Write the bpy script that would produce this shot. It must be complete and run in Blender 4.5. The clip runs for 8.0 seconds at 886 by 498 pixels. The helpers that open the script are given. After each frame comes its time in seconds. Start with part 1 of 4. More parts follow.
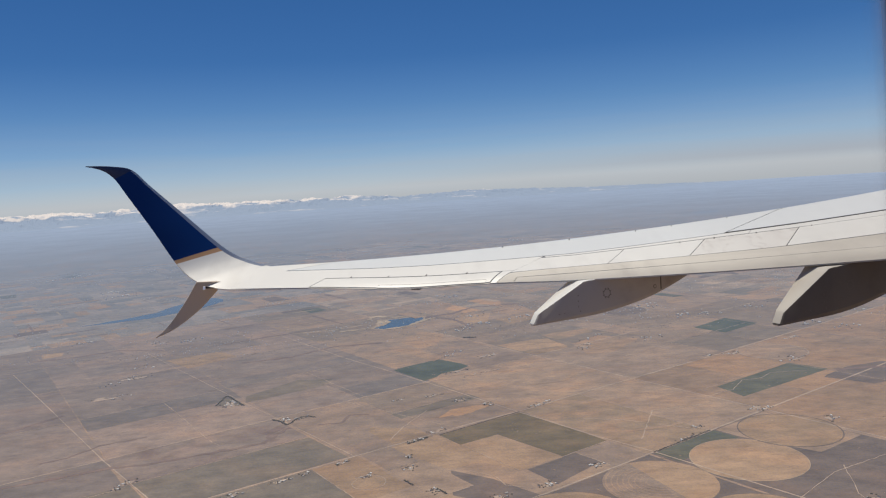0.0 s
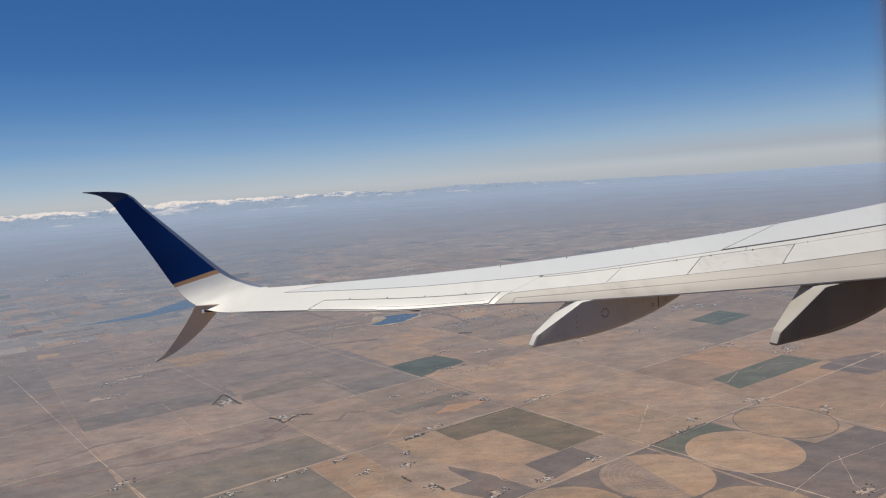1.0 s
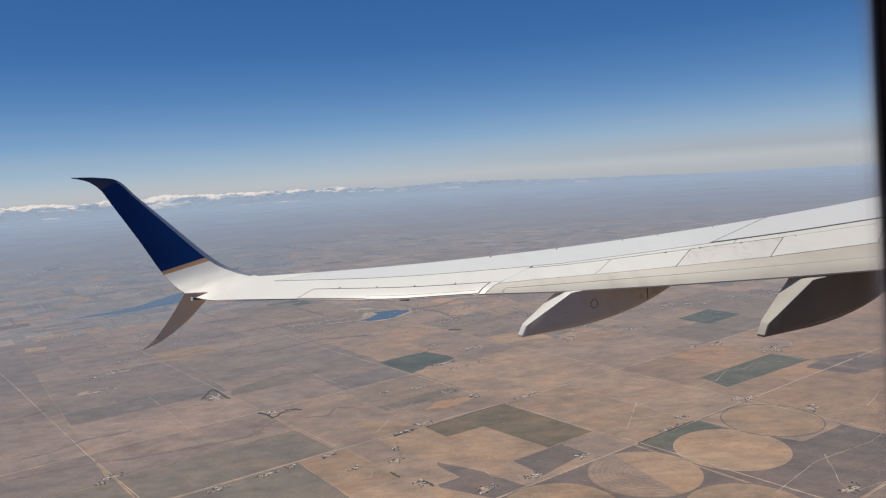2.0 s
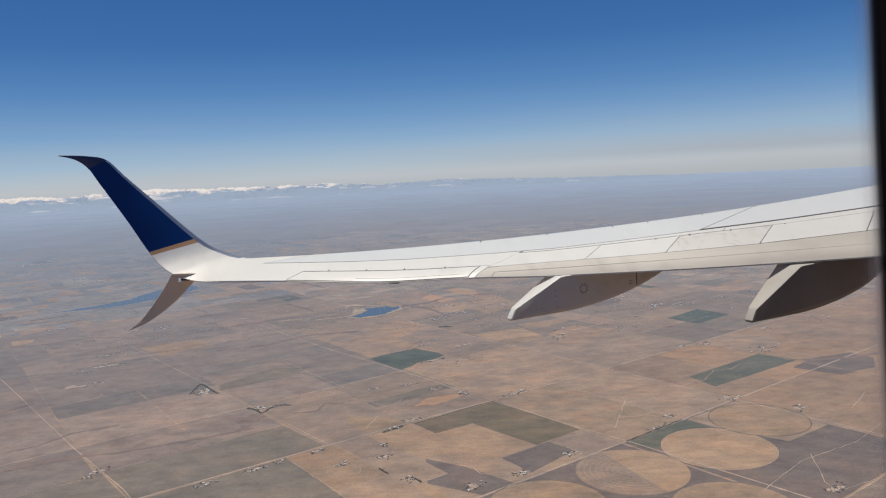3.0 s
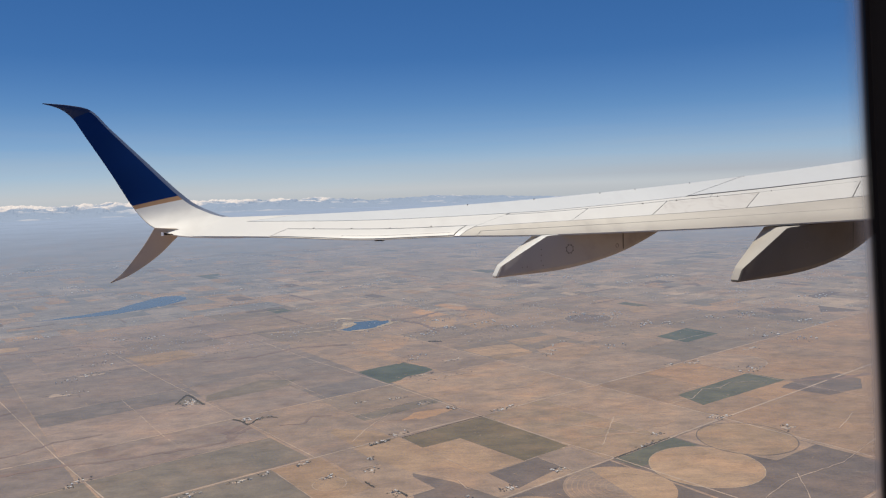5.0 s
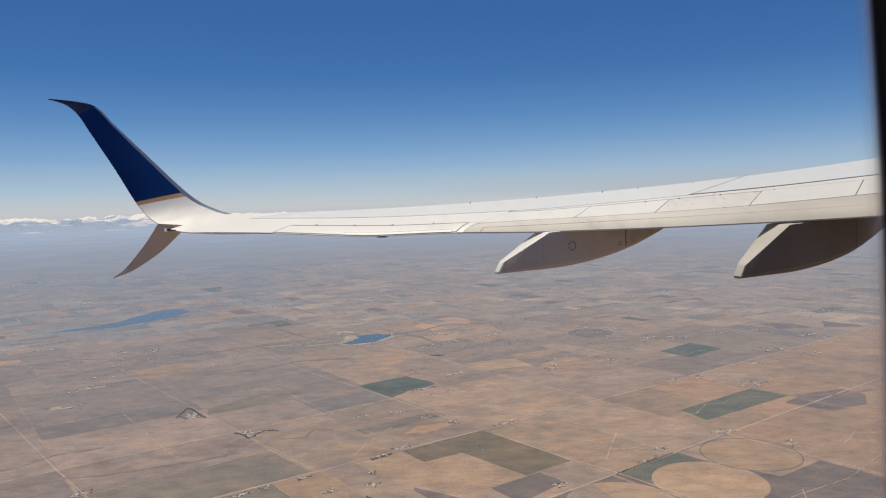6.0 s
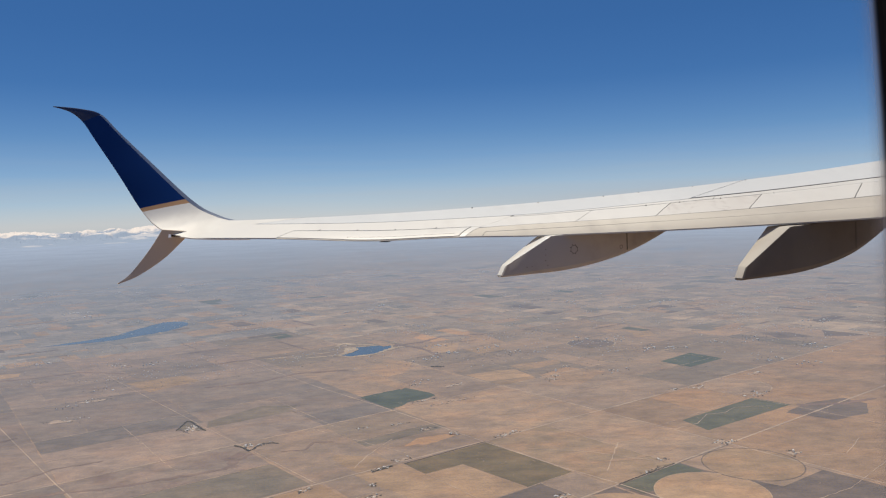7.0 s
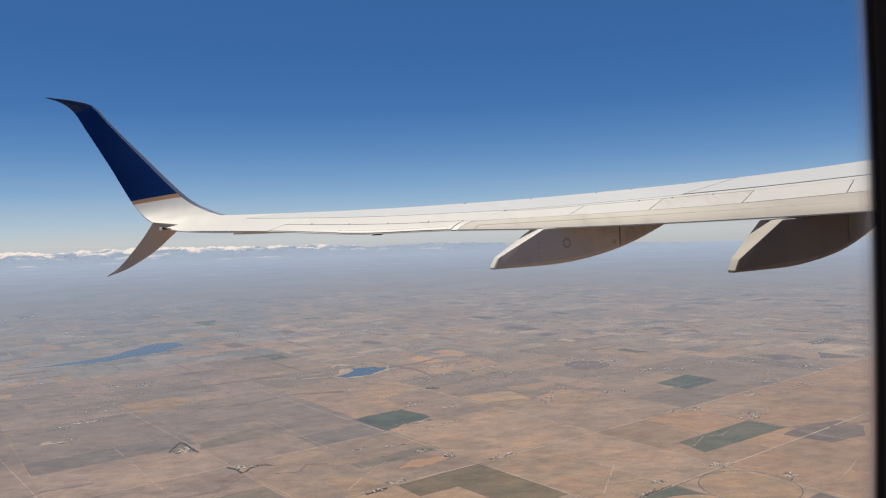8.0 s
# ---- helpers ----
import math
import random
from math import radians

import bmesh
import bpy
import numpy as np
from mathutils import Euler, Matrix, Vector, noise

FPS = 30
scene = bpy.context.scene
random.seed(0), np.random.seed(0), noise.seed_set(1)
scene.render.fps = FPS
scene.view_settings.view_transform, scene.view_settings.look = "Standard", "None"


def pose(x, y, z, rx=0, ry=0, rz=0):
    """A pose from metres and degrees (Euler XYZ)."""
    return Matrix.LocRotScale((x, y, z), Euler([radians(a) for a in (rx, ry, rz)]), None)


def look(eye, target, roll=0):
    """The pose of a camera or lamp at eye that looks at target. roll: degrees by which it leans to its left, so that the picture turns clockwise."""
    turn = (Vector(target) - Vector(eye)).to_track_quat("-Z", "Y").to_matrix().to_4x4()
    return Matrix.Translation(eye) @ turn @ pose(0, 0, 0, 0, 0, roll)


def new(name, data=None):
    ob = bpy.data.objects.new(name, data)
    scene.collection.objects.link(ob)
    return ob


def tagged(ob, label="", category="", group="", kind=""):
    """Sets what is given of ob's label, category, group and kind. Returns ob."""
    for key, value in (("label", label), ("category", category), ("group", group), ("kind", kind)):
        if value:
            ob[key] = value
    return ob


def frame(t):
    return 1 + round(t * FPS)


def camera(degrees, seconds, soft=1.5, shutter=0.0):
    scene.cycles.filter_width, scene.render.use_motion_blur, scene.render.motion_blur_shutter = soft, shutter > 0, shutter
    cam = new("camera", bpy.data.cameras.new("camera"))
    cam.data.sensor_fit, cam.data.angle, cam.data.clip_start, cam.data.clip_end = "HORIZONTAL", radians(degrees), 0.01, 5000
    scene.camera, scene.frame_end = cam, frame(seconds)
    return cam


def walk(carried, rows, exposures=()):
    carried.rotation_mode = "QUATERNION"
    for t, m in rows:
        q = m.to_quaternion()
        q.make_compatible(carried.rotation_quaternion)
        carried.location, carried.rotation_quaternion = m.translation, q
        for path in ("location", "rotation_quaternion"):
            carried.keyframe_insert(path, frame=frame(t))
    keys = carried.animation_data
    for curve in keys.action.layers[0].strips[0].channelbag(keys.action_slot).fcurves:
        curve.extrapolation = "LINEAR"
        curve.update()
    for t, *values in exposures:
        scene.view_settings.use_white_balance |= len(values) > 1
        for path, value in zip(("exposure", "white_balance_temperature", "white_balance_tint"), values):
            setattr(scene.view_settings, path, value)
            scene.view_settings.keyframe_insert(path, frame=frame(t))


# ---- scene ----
cam = camera(62.0, 8.0, soft=1.2)
ROWS = [
    (0.0, -0.064, -0.521, 100.379, 84.951, 3.752, 0.307),
    (0.5, -0.097, -0.543, 100.692, 84.684, 4.039, 0.015),
    (1.0, -0.094, -0.513, 100.914, 84.527, 4.338, -0.151),
    (1.5, -0.089, -0.527, 100.853, 84.398, 4.107, -0.443),
    (3.0, -0.085, -0.523, 100.484, 84.005, 3.002, -1.423),
    (3.5, -0.060, -0.513, 100.214, 84.064, 2.656, -1.729),
    (4.0, -0.041, -0.522, 99.923, 84.251, 2.299, -1.954),
    (4.5, -0.030, -0.531, 99.613, 84.702, 2.025, -2.121),
    (6.0, -0.042, -0.562, 98.978, 86.355, 1.729, -1.802),
    (6.5, -0.089, -0.628, 98.949, 86.811, 1.897, -1.833),
    (7.0, -0.110, -0.660, 98.846, 87.228, 2.045, -1.858),
    (7.5, -0.072, -0.635, 98.533, 88.401, 2.252, -1.942),
    (8.0, -0.060, -0.623, 98.280, 88.904, 1.871, -2.175),
]
walk(cam, [(t, pose(*m)) for t, *m in ROWS], [(0.0, -0.03, 6500, 10), (1.5, -0.07, 6500, 10), (3.5, 0.0, 6500, 10), (6.5, 0.1, 6750, 10), (8.0, 0.11, 6800, 10)])

# ---- light: clear midday sky, sun almost overhead ----
SUN = Vector((-0.08, 0.06, 0.99)).normalized()
world = bpy.data.worlds.new("clear_sky")
scene.world = world
world.use_nodes = True
wn, wl = world.node_tree.nodes, world.node_tree.links
sky = wn.new("ShaderNodeTexSky")
sky.sky_type, sky.sun_disc = "NISHITA", False
sky.sun_elevation = math.asin(SUN.z)
sky.sun_rotation = math.atan2(SUN.x, SUN.y)
sky.altitude, sky.air_density, sky.dust_density, sky.ozone_density = 2500, 1.0, 0.7, 3.0
# the air thins upwards: deeper blue away from the horizon
wtc, wsep, wramp, wmul = wn.new("ShaderNodeTexCoord"), wn.new("ShaderNodeSeparateXYZ"), wn.new("ShaderNodeValToRGB"), wn.new("ShaderNodeMix")
wmul.data_type, wmul.blend_type = "RGBA", "MULTIPLY"
wmul.inputs["Factor"].default_value = 1.0
DEEPEN = [(0.0, (0.74, 0.78, 0.99)), (0.05, (0.57, 0.68, 0.86)), (0.10, (0.40, 0.58, 0.78)), (0.17, (0.250, 0.477, 0.72)), (0.24, (0.238, 0.485, 0.735)), (0.32, (0.262, 0.53, 0.785))]
while len(wramp.color_ramp.elements) < len(DEEPEN):
    wramp.color_ramp.elements.new(0.5)
for el, (at, tone) in zip(wramp.color_ramp.elements, DEEPEN):
    el.position, el.color = at, (*tone, 1)
wl.new(wtc.outputs["Generated"], wsep.inputs[0])
wl.new(wsep.outputs["Z"], wramp.inputs["Fac"])
wl.new(sky.outputs["Color"], wmul.inputs["A"])
wl.new(wramp.outputs["Color"], wmul.inputs["B"])
# thin haze streaks low over the horizon
wmap, wtex, wrng, wlow, wstr, wmul2 = wn.new("ShaderNodeMapping"), wn.new("ShaderNodeTexNoise"), wn.new("ShaderNodeMapRange"), wn.new("ShaderNodeMapRange"), wn.new("ShaderNodeMath"), wn.new("ShaderNodeMix")
wmap.inputs["Scale"].default_value = (2.5, 2.5, 55.0)
wtex.inputs["Scale"].default_value, wtex.inputs["Detail"].default_value = 1.0, 5.0
wrng.inputs["From Min"].default_value, wrng.inputs["From Max"].default_value = 0.3, 0.7
wlow.inputs["From Min"].default_value, wlow.inputs["From Max"].default_value = 0.0, 0.11
wlow.inputs["To Min"].default_value, wlow.inputs["To Max"].default_value = 0.26, 0.0
wstr.operation = "MULTIPLY"
wmul2.data_type, wmul2.blend_type = "RGBA", "MIX"
wmul2.inputs["B"].default_value = (4.9, 4.6, 4.45, 1)
wl.new(wtc.outputs["Generated"], wmap.inputs["Vector"])
wl.new(wmap.outputs["Vector"], wtex.inputs["Vector"])
wl.new(wtex.outputs["Fac"], wrng.inputs["Value"])
wl.new(wsep.outputs["Z"], wlow.inputs["Value"])
wl.new(wrng.outputs["Result"], wstr.inputs[0])
wl.new(wlow.outputs["Result"], wstr.inputs[1])
wl.new(wstr.outputs[0], wmul2.inputs["Factor"])
wl.new(wmul.outputs["Result"], wmul2.inputs["A"])
# a smoky layer hangs above the plain, thicker away from the mountains
wside, wband, wsmo, wmul3 = wn.new("ShaderNodeMapRange"), wn.new("ShaderNodeValToRGB"), wn.new("ShaderNodeMath"), wn.new("ShaderNodeMix")
wside.inputs["From Min"].default_value, wside.inputs["From Max"].default_value, wside.inputs["To Max"].default_value = -0.12, 0.45, 0.5
for at, tone in ((0.004, 0.25), (0.012, 1.0), (0.022, 0.7), (0.038, 0.0)):
    el = wband.color_ramp.elements.new(at)
    el.color = (tone, tone, tone, 1)
wband.color_ramp.elements[0].color = (0.1, 0.1, 0.1, 1)
wband.color_ramp.elements[-1].color = (0, 0, 0, 1)
wsmo.operation = "MULTIPLY"
wmul3.data_type, wmul3.blend_type = "RGBA", "MIX"
wmul3.inputs["B"].default_value = (3.55, 3.6, 4.05, 1)
wl.new(wsep.outputs["X"], wside.inputs["Value"])
wl.new(wsep.outputs["Z"], wband.inputs["Fac"])
wl.new(wside.outputs["Result"], wsmo.inputs[0])
wl.new(wband.outputs["Color"], wsmo.inputs[1])
wl.new(wsmo.outputs[0], wmul3.inputs["Factor"])
wl.new(wmul2.outputs["Result"], wmul3.inputs["A"])
wl.new(wmul3.outputs["Result"], wn["Background"].inputs["Color"])
wn["Background"].inputs["Strength"].default_value = 0.10
sun_data = bpy.data.lights.new("sun", "SUN")
sun_data.energy, sun_data.angle, sun_data.color = 3.75, radians(0.53), (1.0, 0.91, 0.76)
sun = new("sun", sun_data)
sun.matrix_world = look(SUN * 50, (0, 0, 0))


# ---- materials ----
def material(name, base, rough=0.6, metal=0.0, coat=0.0):
    m = bpy.data.materials.new(name)
    m.use_nodes = True
    b = m.node_tree.nodes["Principled BSDF"]
    b.inputs["Base Color"].default_value = (*base, 1)
    b.inputs["Roughness"].default_value = rough
    b.inputs["Metallic"].default_value = metal
    b.inputs["Coat Weight"].default_value = coat
    return m, m.node_tree.nodes, m.node_tree.links, b


def noise_node(n, l, scale, detail=4.0, stretch=None, turn=0.0):
    tc = n.new("ShaderNodeTexCoord")
    mp = n.new("ShaderNodeMapping")
    mp.inputs["Scale"].default_value = stretch or (1, 1, 1)
    mp.inputs["Rotation"].default_value = (0, 0, turn)
    tx = n.new("ShaderNodeTexNoise")
    tx.inputs["Scale"].default_value = scale
    tx.inputs["Detail"].default_value = detail
    l.new(tc.outputs["Object"], mp.inputs["Vector"])
    l.new(mp.outputs["Vector"], tx.inputs["Vector"])
    return tx.outputs["Fac"]


def ramp_node(n, l, fac, stops):
    r = n.new("ShaderNodeValToRGB")
    e = r.color_ramp.elements
    e.remove(e[-1])
    e[0].position, e[0].color = stops[0][0], (*stops[0][1], 1)
    for p, c in stops[1:]:
        e.new(p).color = (*c, 1)
    l.new(fac, r.inputs["Fac"])
    return r.outputs["Color"]


def mix_node(n, l, fac, a, b, kind="MIX"):
    x = n.new("ShaderNodeMix")
    x.data_type, x.blend_type = "RGBA", kind
    for sock, v in ((x.inputs["Factor"], fac), (x.inputs["A"], a), (x.inputs["B"], b)):
        if isinstance(v, bpy.types.NodeSocket):
            l.new(v, sock)
        elif isinstance(v, tuple):
            sock.default_value = (*v, 1)
        else:
            sock.default_value = v
    return x.outputs["Result"]


def bump_node(n, l, b, fac, strength, distance):
    bp = n.new("ShaderNodeBump")
    bp.inputs["Strength"].default_value, bp.inputs["Distance"].default_value = strength, distance
    l.new(fac, bp.inputs["Height"])
    l.new(bp.outputs["Normal"], b.inputs["Normal"])


def painted(name, base, dirt, amount, rough=0.38, coat=0.15, grime_shade=0.0, swirl=False):
    """Aircraft paint: fine mottling, grime streaked along the airflow."""
    m, n, l, b = material(name, base, rough, 0.0, coat)
    streak = noise_node(n, l, 3.0, 5.0, (1.0, 0.18, 1.0), radians(43))
    blot = noise_node(n, l, 0.9, 3.0)
    s = ramp_node(n, l, streak, [(0.45, (0, 0, 0)), (0.8, (1, 1, 1))])
    k = ramp_node(n, l, blot, [(0.42, (0, 0, 0)), (0.75, (1, 1, 1))])
    f = mix_node(n, l, 1.0, s, k, "MULTIPLY")
    sep = n.new("ShaderNodeMath")
    sep.operation = "MULTIPLY"
    sep.inputs[1].default_value = amount
    l.new(f, sep.inputs[0])
    col = mix_node(n, l, sep.outputs[0], base, dirt)
    if grime_shade:
        # grime and painted-in shade darken the inboard end
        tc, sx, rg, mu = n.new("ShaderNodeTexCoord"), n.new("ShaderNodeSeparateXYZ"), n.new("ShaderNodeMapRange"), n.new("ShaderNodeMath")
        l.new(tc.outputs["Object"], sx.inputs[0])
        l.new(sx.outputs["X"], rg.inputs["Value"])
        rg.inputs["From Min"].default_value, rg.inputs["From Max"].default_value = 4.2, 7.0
        rg.inputs["To Max"].default_value = grime_shade * 2
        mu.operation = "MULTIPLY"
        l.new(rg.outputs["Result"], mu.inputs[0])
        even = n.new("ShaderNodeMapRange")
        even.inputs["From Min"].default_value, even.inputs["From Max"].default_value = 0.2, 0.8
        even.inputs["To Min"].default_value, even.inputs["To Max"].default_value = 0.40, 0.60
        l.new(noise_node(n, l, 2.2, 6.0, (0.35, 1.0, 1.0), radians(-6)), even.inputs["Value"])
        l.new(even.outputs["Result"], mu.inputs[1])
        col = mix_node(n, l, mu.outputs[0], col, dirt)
    if swirl:
        # dried fluid, left in thin curling lines
        lines = ramp_node(n, l, noise_node(n, l, 1.6, 3.0, (1.0, 1.0, 0.2)), [(0.44, (0, 0, 0)), (0.475, (1, 1, 1)), (0.48, (0.8, 0.8, 0.8)), (0.53, (0, 0, 0))])
        where = mix_node(n, l, 1.0, lines, ramp_node(n, l, noise_node(n, l, 5.0, 5.0), [(0.42, (0, 0, 0)), (0.66, (0.4, 0.4, 0.4))]), "MULTIPLY")
        col = mix_node(n, l, where, col, dirt)
    l.new(col, b.inputs["Base Color"])
    rr = n.new("ShaderNodeMapRange")
    rr.inputs["To Min"].default_value, rr.inputs["To Max"].default_value = rough - 0.08, rough + 0.15
    l.new(blot, rr.inputs["Value"])
    l.new(rr.outputs["Result"], b.inputs["Roughness"])
    bump_node(n, l, b, noise_node(n, l, 1.3, 2.0), 0.12, 0.02)
    return m


SILVER = painted("grey_leading_edge_paint", (0.665, 0.69, 0.685), (0.46, 0.46, 0.46), 0.4, 0.36, 0.15, 0.2)
WHITE = painted("white_wing_paint", (0.74, 0.735, 0.69), (0.44, 0.42, 0.39), 0.4, 0.38, 0.15, 0.3)
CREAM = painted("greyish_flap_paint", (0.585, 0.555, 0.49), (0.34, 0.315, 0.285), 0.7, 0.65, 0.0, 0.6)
# two fairing greys: shade on the sides is put into the colour
GREY = painted("shaded_fairing_grey", (0.37, 0.34, 0.31), (0.12, 0.105, 0.095), 0.7, 0.5, 0.05, 0.9)
SHADED = painted("deep_shade_fairing", (0.115, 0.10, 0.09), (0.05, 0.044, 0.04), 0.8, 0.5, 0.05, 0.5)
TAUPE = painted("taupe_strake_paint", (0.46, 0.385, 0.31), (0.25, 0.21, 0.17), 0.6, 0.5, 0.05)
STAINED = painted("stained_spoiler_paint", (0.70, 0.69, 0.645), (0.36, 0.31, 0.28), 1.0, 0.42, 0.15, 0.25, True)
BLUE = painted("deep_blue_paint", (0.0008, 0.026, 0.130), (0.001, 0.03, 0.12), 0.5, 0.5, 0.0)
BLUE.node_tree.nodes["Principled BSDF"].inputs["Specular IOR Level"].default_value = 0.12
NAVY = painted("navy_paint", (0.003, 0.011, 0.060), (0.006, 0.018, 0.06), 0.5, 0.4, 0.05)
GOLD = material("gold_stripe_paint", (0.47, 0.28, 0.145), 0.45)[0]
POLISHED = material("bare_metal_edge", (0.27, 0.31, 0.38), 0.42, 0.6)[0]
SEAL = material("dark_gap_sealant", (0.05, 0.048, 0.046), 0.8)[0]
MARK = material("faint_panel_mark", (0.11, 0.10, 0.092), 0.7)[0]
REVEAL = material("dark_moulded_plastic", (0.024, 0.020, 0.0165), 0.95)[0]
REVEAL.node_tree.nodes["Principled BSDF"].inputs["Specular IOR Level"].default_value = 0.0
RUBBER = material("black_rubber", (0.027, 0.024, 0.0215), 1.0)[0]
RUBBER.node_tree.nodes["Principled BSDF"].inputs["Specular IOR Level"].default_value = 0.0
LENS = material("clear_lamp_lens", (0.85, 0.86, 0.88), 0.1)[0]


def soil(name, c1, c2, c3, ramp=None, weight=0.6):
    """Bare, stubbled or sown earth: patchy at several scales, with faint drill rows along the grid."""
    m, n, l, b = material(name, c1, 0.95)
    b.inputs["Specular IOR Level"].default_value = 0.1
    col = ramp_node(n, l, noise_node(n, l, 0.06, 9.0), [(0.28, c1), (0.5, c2), (0.72, c3)])
    if ramp:
        info, geo, add, fr = n.new("ShaderNodeObjectInfo"), n.new("ShaderNodeNewGeometry"), n.new("ShaderNodeMath"), n.new("ShaderNodeMath")
        add.operation, fr.operation = "ADD", "FRACT"
        l.new(info.outputs["Random"], add.inputs[0])
        l.new(geo.outputs["Random Per Island"], add.inputs[1])
        l.new(add.outputs[0], fr.inputs[0])
        col = mix_node(n, l, weight, col, ramp_node(n, l, fr.outputs[0], [(k / (len(ramp) - 1), c) for k, c in enumerate(ramp)]))
    for scale, stretch, turn, lo, hi, f in ((0.011, (1.0, 2.2, 1.0), -12, 0.80, 1.20, 0.7), (0.10, (1.0, 1.4, 1.0), -20, 0.78, 1.24, 0.75), (0.9, (1, 1, 1), 0, 0.82, 1.2, 0.6), (0.3, (0.5, 1.0, 1.0), -35, 0.82, 1.2, 0.55), (1.0, (0.08, 1.0, 1.0), -35, 0.9, 1.1, 0.6)):
        v = noise_node(n, l, scale, 7.0, stretch, radians(turn))
        v.node.inputs["Roughness"].default_value = 0.66
        col = mix_node(n, l, f, col, ramp_node(n, l, v, [(0.32, (lo, lo, lo)), (0.5, (1.0, 1.0, 1.0)), (0.70, (hi, hi * 0.98, hi * 0.94))]), "MULTIPLY")
    # drainage lines and damp hollows wander through the fields
    veins = noise_node(n, l, 0.028, 6.0, (1.0, 1.5, 1.0), radians(20))
    veins.node.inputs["Distortion"].default_value = 1.4
    col = mix_node(n, l, 0.5, col, ramp_node(n, l, veins, [(0.36, (0.80, 0.80, 0.83)), (0.47, (1.03, 1.03, 1.03)), (0.58, (1.05, 1.05, 1.05)), (0.70, (1.20, 1.12, 1.03))]), "MULTIPLY")
    patch = noise_node(n, l, 0.035, 9.0, (1.0, 1.7, 1.0), radians(-8))
    patch.node.inputs["Roughness"].default_value = 0.62
    col = mix_node(n, l, 0.4, col, ramp_node(n, l, patch, [(0.36, (0.82, 0.86, 0.87)), (0.5, (1.0, 1.0, 1.0)), (0.62, (1.16, 1.02, 0.90))]), "MULTIPLY")
    l.new(col, b.inputs["Base Color"])
    return m


NEAR_MIX = [(0.197, 0.166, 0.139), (0.304, 0.226, 0.174), (0.243, 0.19, 0.153), (0.339, 0.244, 0.180), (0.177, 0.152, 0.131), (0.273, 0.207, 0.161), (0.162, 0.146, 0.129), (0.354, 0.255, 0.185)]
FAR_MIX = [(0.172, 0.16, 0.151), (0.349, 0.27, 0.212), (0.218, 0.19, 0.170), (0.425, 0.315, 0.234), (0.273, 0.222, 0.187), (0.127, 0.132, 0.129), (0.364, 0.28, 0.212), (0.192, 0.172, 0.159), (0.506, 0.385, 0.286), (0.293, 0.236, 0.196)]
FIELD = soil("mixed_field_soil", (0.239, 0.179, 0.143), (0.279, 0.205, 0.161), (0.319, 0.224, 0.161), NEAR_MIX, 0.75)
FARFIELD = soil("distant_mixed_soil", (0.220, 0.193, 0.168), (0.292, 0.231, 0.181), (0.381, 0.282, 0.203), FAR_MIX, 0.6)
# far fields on the left: extra haze put into blue-grey soil colours
FARHAZED = soil("haze_greyed_far_soil", (0.189, 0.181, 0.181), (0.232, 0.214, 0.205), (0.297, 0.257, 0.232), [(0.162, 0.162, 0.167), (0.270, 0.240, 0.221), (0.211, 0.200, 0.197), (0.308, 0.265, 0.238), (0.227, 0.212, 0.205), (0.135, 0.146, 0.157), (0.259, 0.227, 0.211), (0.367, 0.313, 0.275)], 0.7)
PLAIN = soil("dry_plain_soil", (0.268, 0.197, 0.154), (0.320, 0.232, 0.172), (0.377, 0.253, 0.172))
MAUVE = soil("mauve_grey_stubble", (0.200, 0.160, 0.140), (0.240, 0.188, 0.162), (0.283, 0.212, 0.176), [(0.172, 0.145, 0.134), (0.275, 0.212, 0.178), (0.205, 0.170, 0.152), (0.310, 0.232, 0.190), (0.225, 0.176, 0.155), (0.165, 0.148, 0.142), (0.255, 0.198, 0.170)], 0.8)
RUSSET = soil("russet_grazed_soil", (0.254, 0.177, 0.126), (0.300, 0.201, 0.138), (0.343, 0.223, 0.146), [(0.240, 0.177, 0.134), (0.325, 0.216, 0.145), (0.282, 0.197, 0.140), (0.353, 0.229, 0.147), (0.218, 0.168, 0.134)], 0.75)
TAN = soil("tan_stubble", (0.317, 0.219, 0.152), (0.356, 0.246, 0.164), (0.381, 0.262, 0.175))
TAN2 = soil("brown_stubble", (0.268, 0.193, 0.133), (0.302, 0.211, 0.144), (0.325, 0.225, 0.149))
ORANGE = soil("orange_soil", (0.367, 0.247, 0.163), (0.452, 0.278, 0.168), (0.483, 0.294, 0.173))
ORANGE2 = soil("reddish_soil", (0.286, 0.208, 0.152), (0.331, 0.226, 0.158), (0.374, 0.248, 0.163))
FALLOW = soil("dark_fallow_soil", (0.131, 0.108, 0.101), (0.161, 0.130, 0.117), (0.196, 0.146, 0.122))
GREYFIELD = soil("grey_stubble", (0.240, 0.186, 0.150), (0.272, 0.204, 0.162), (0.307, 0.221, 0.167))
GREEN = soil("winter_wheat", (0.069, 0.088, 0.075), (0.086, 0.104, 0.086), (0.119, 0.124, 0.099))
GREEN2 = soil("thin_winter_wheat", (0.093, 0.100, 0.079), (0.115, 0.117, 0.092), (0.145, 0.135, 0.101))
OLIVE = soil("olive_pasture", (0.131, 0.105, 0.072), (0.162, 0.128, 0.084), (0.199, 0.142, 0.091))
OLIVE2 = soil("dry_olive_pasture", (0.245, 0.186, 0.131), (0.288, 0.209, 0.149), (0.361, 0.236, 0.158))
GREYDARK = soil("dark_grey_stubble", (0.162, 0.140, 0.118), (0.188, 0.159, 0.131), (0.214, 0.176, 0.143))
WASH = soil("dark_wash_silt", (0.173, 0.128, 0.118), (0.200, 0.147, 0.130), (0.239, 0.173, 0.143))
WASHED = soil("purple_brown_soil", (0.200, 0.147, 0.129), (0.236, 0.186, 0.159), (0.308, 0.225, 0.184))
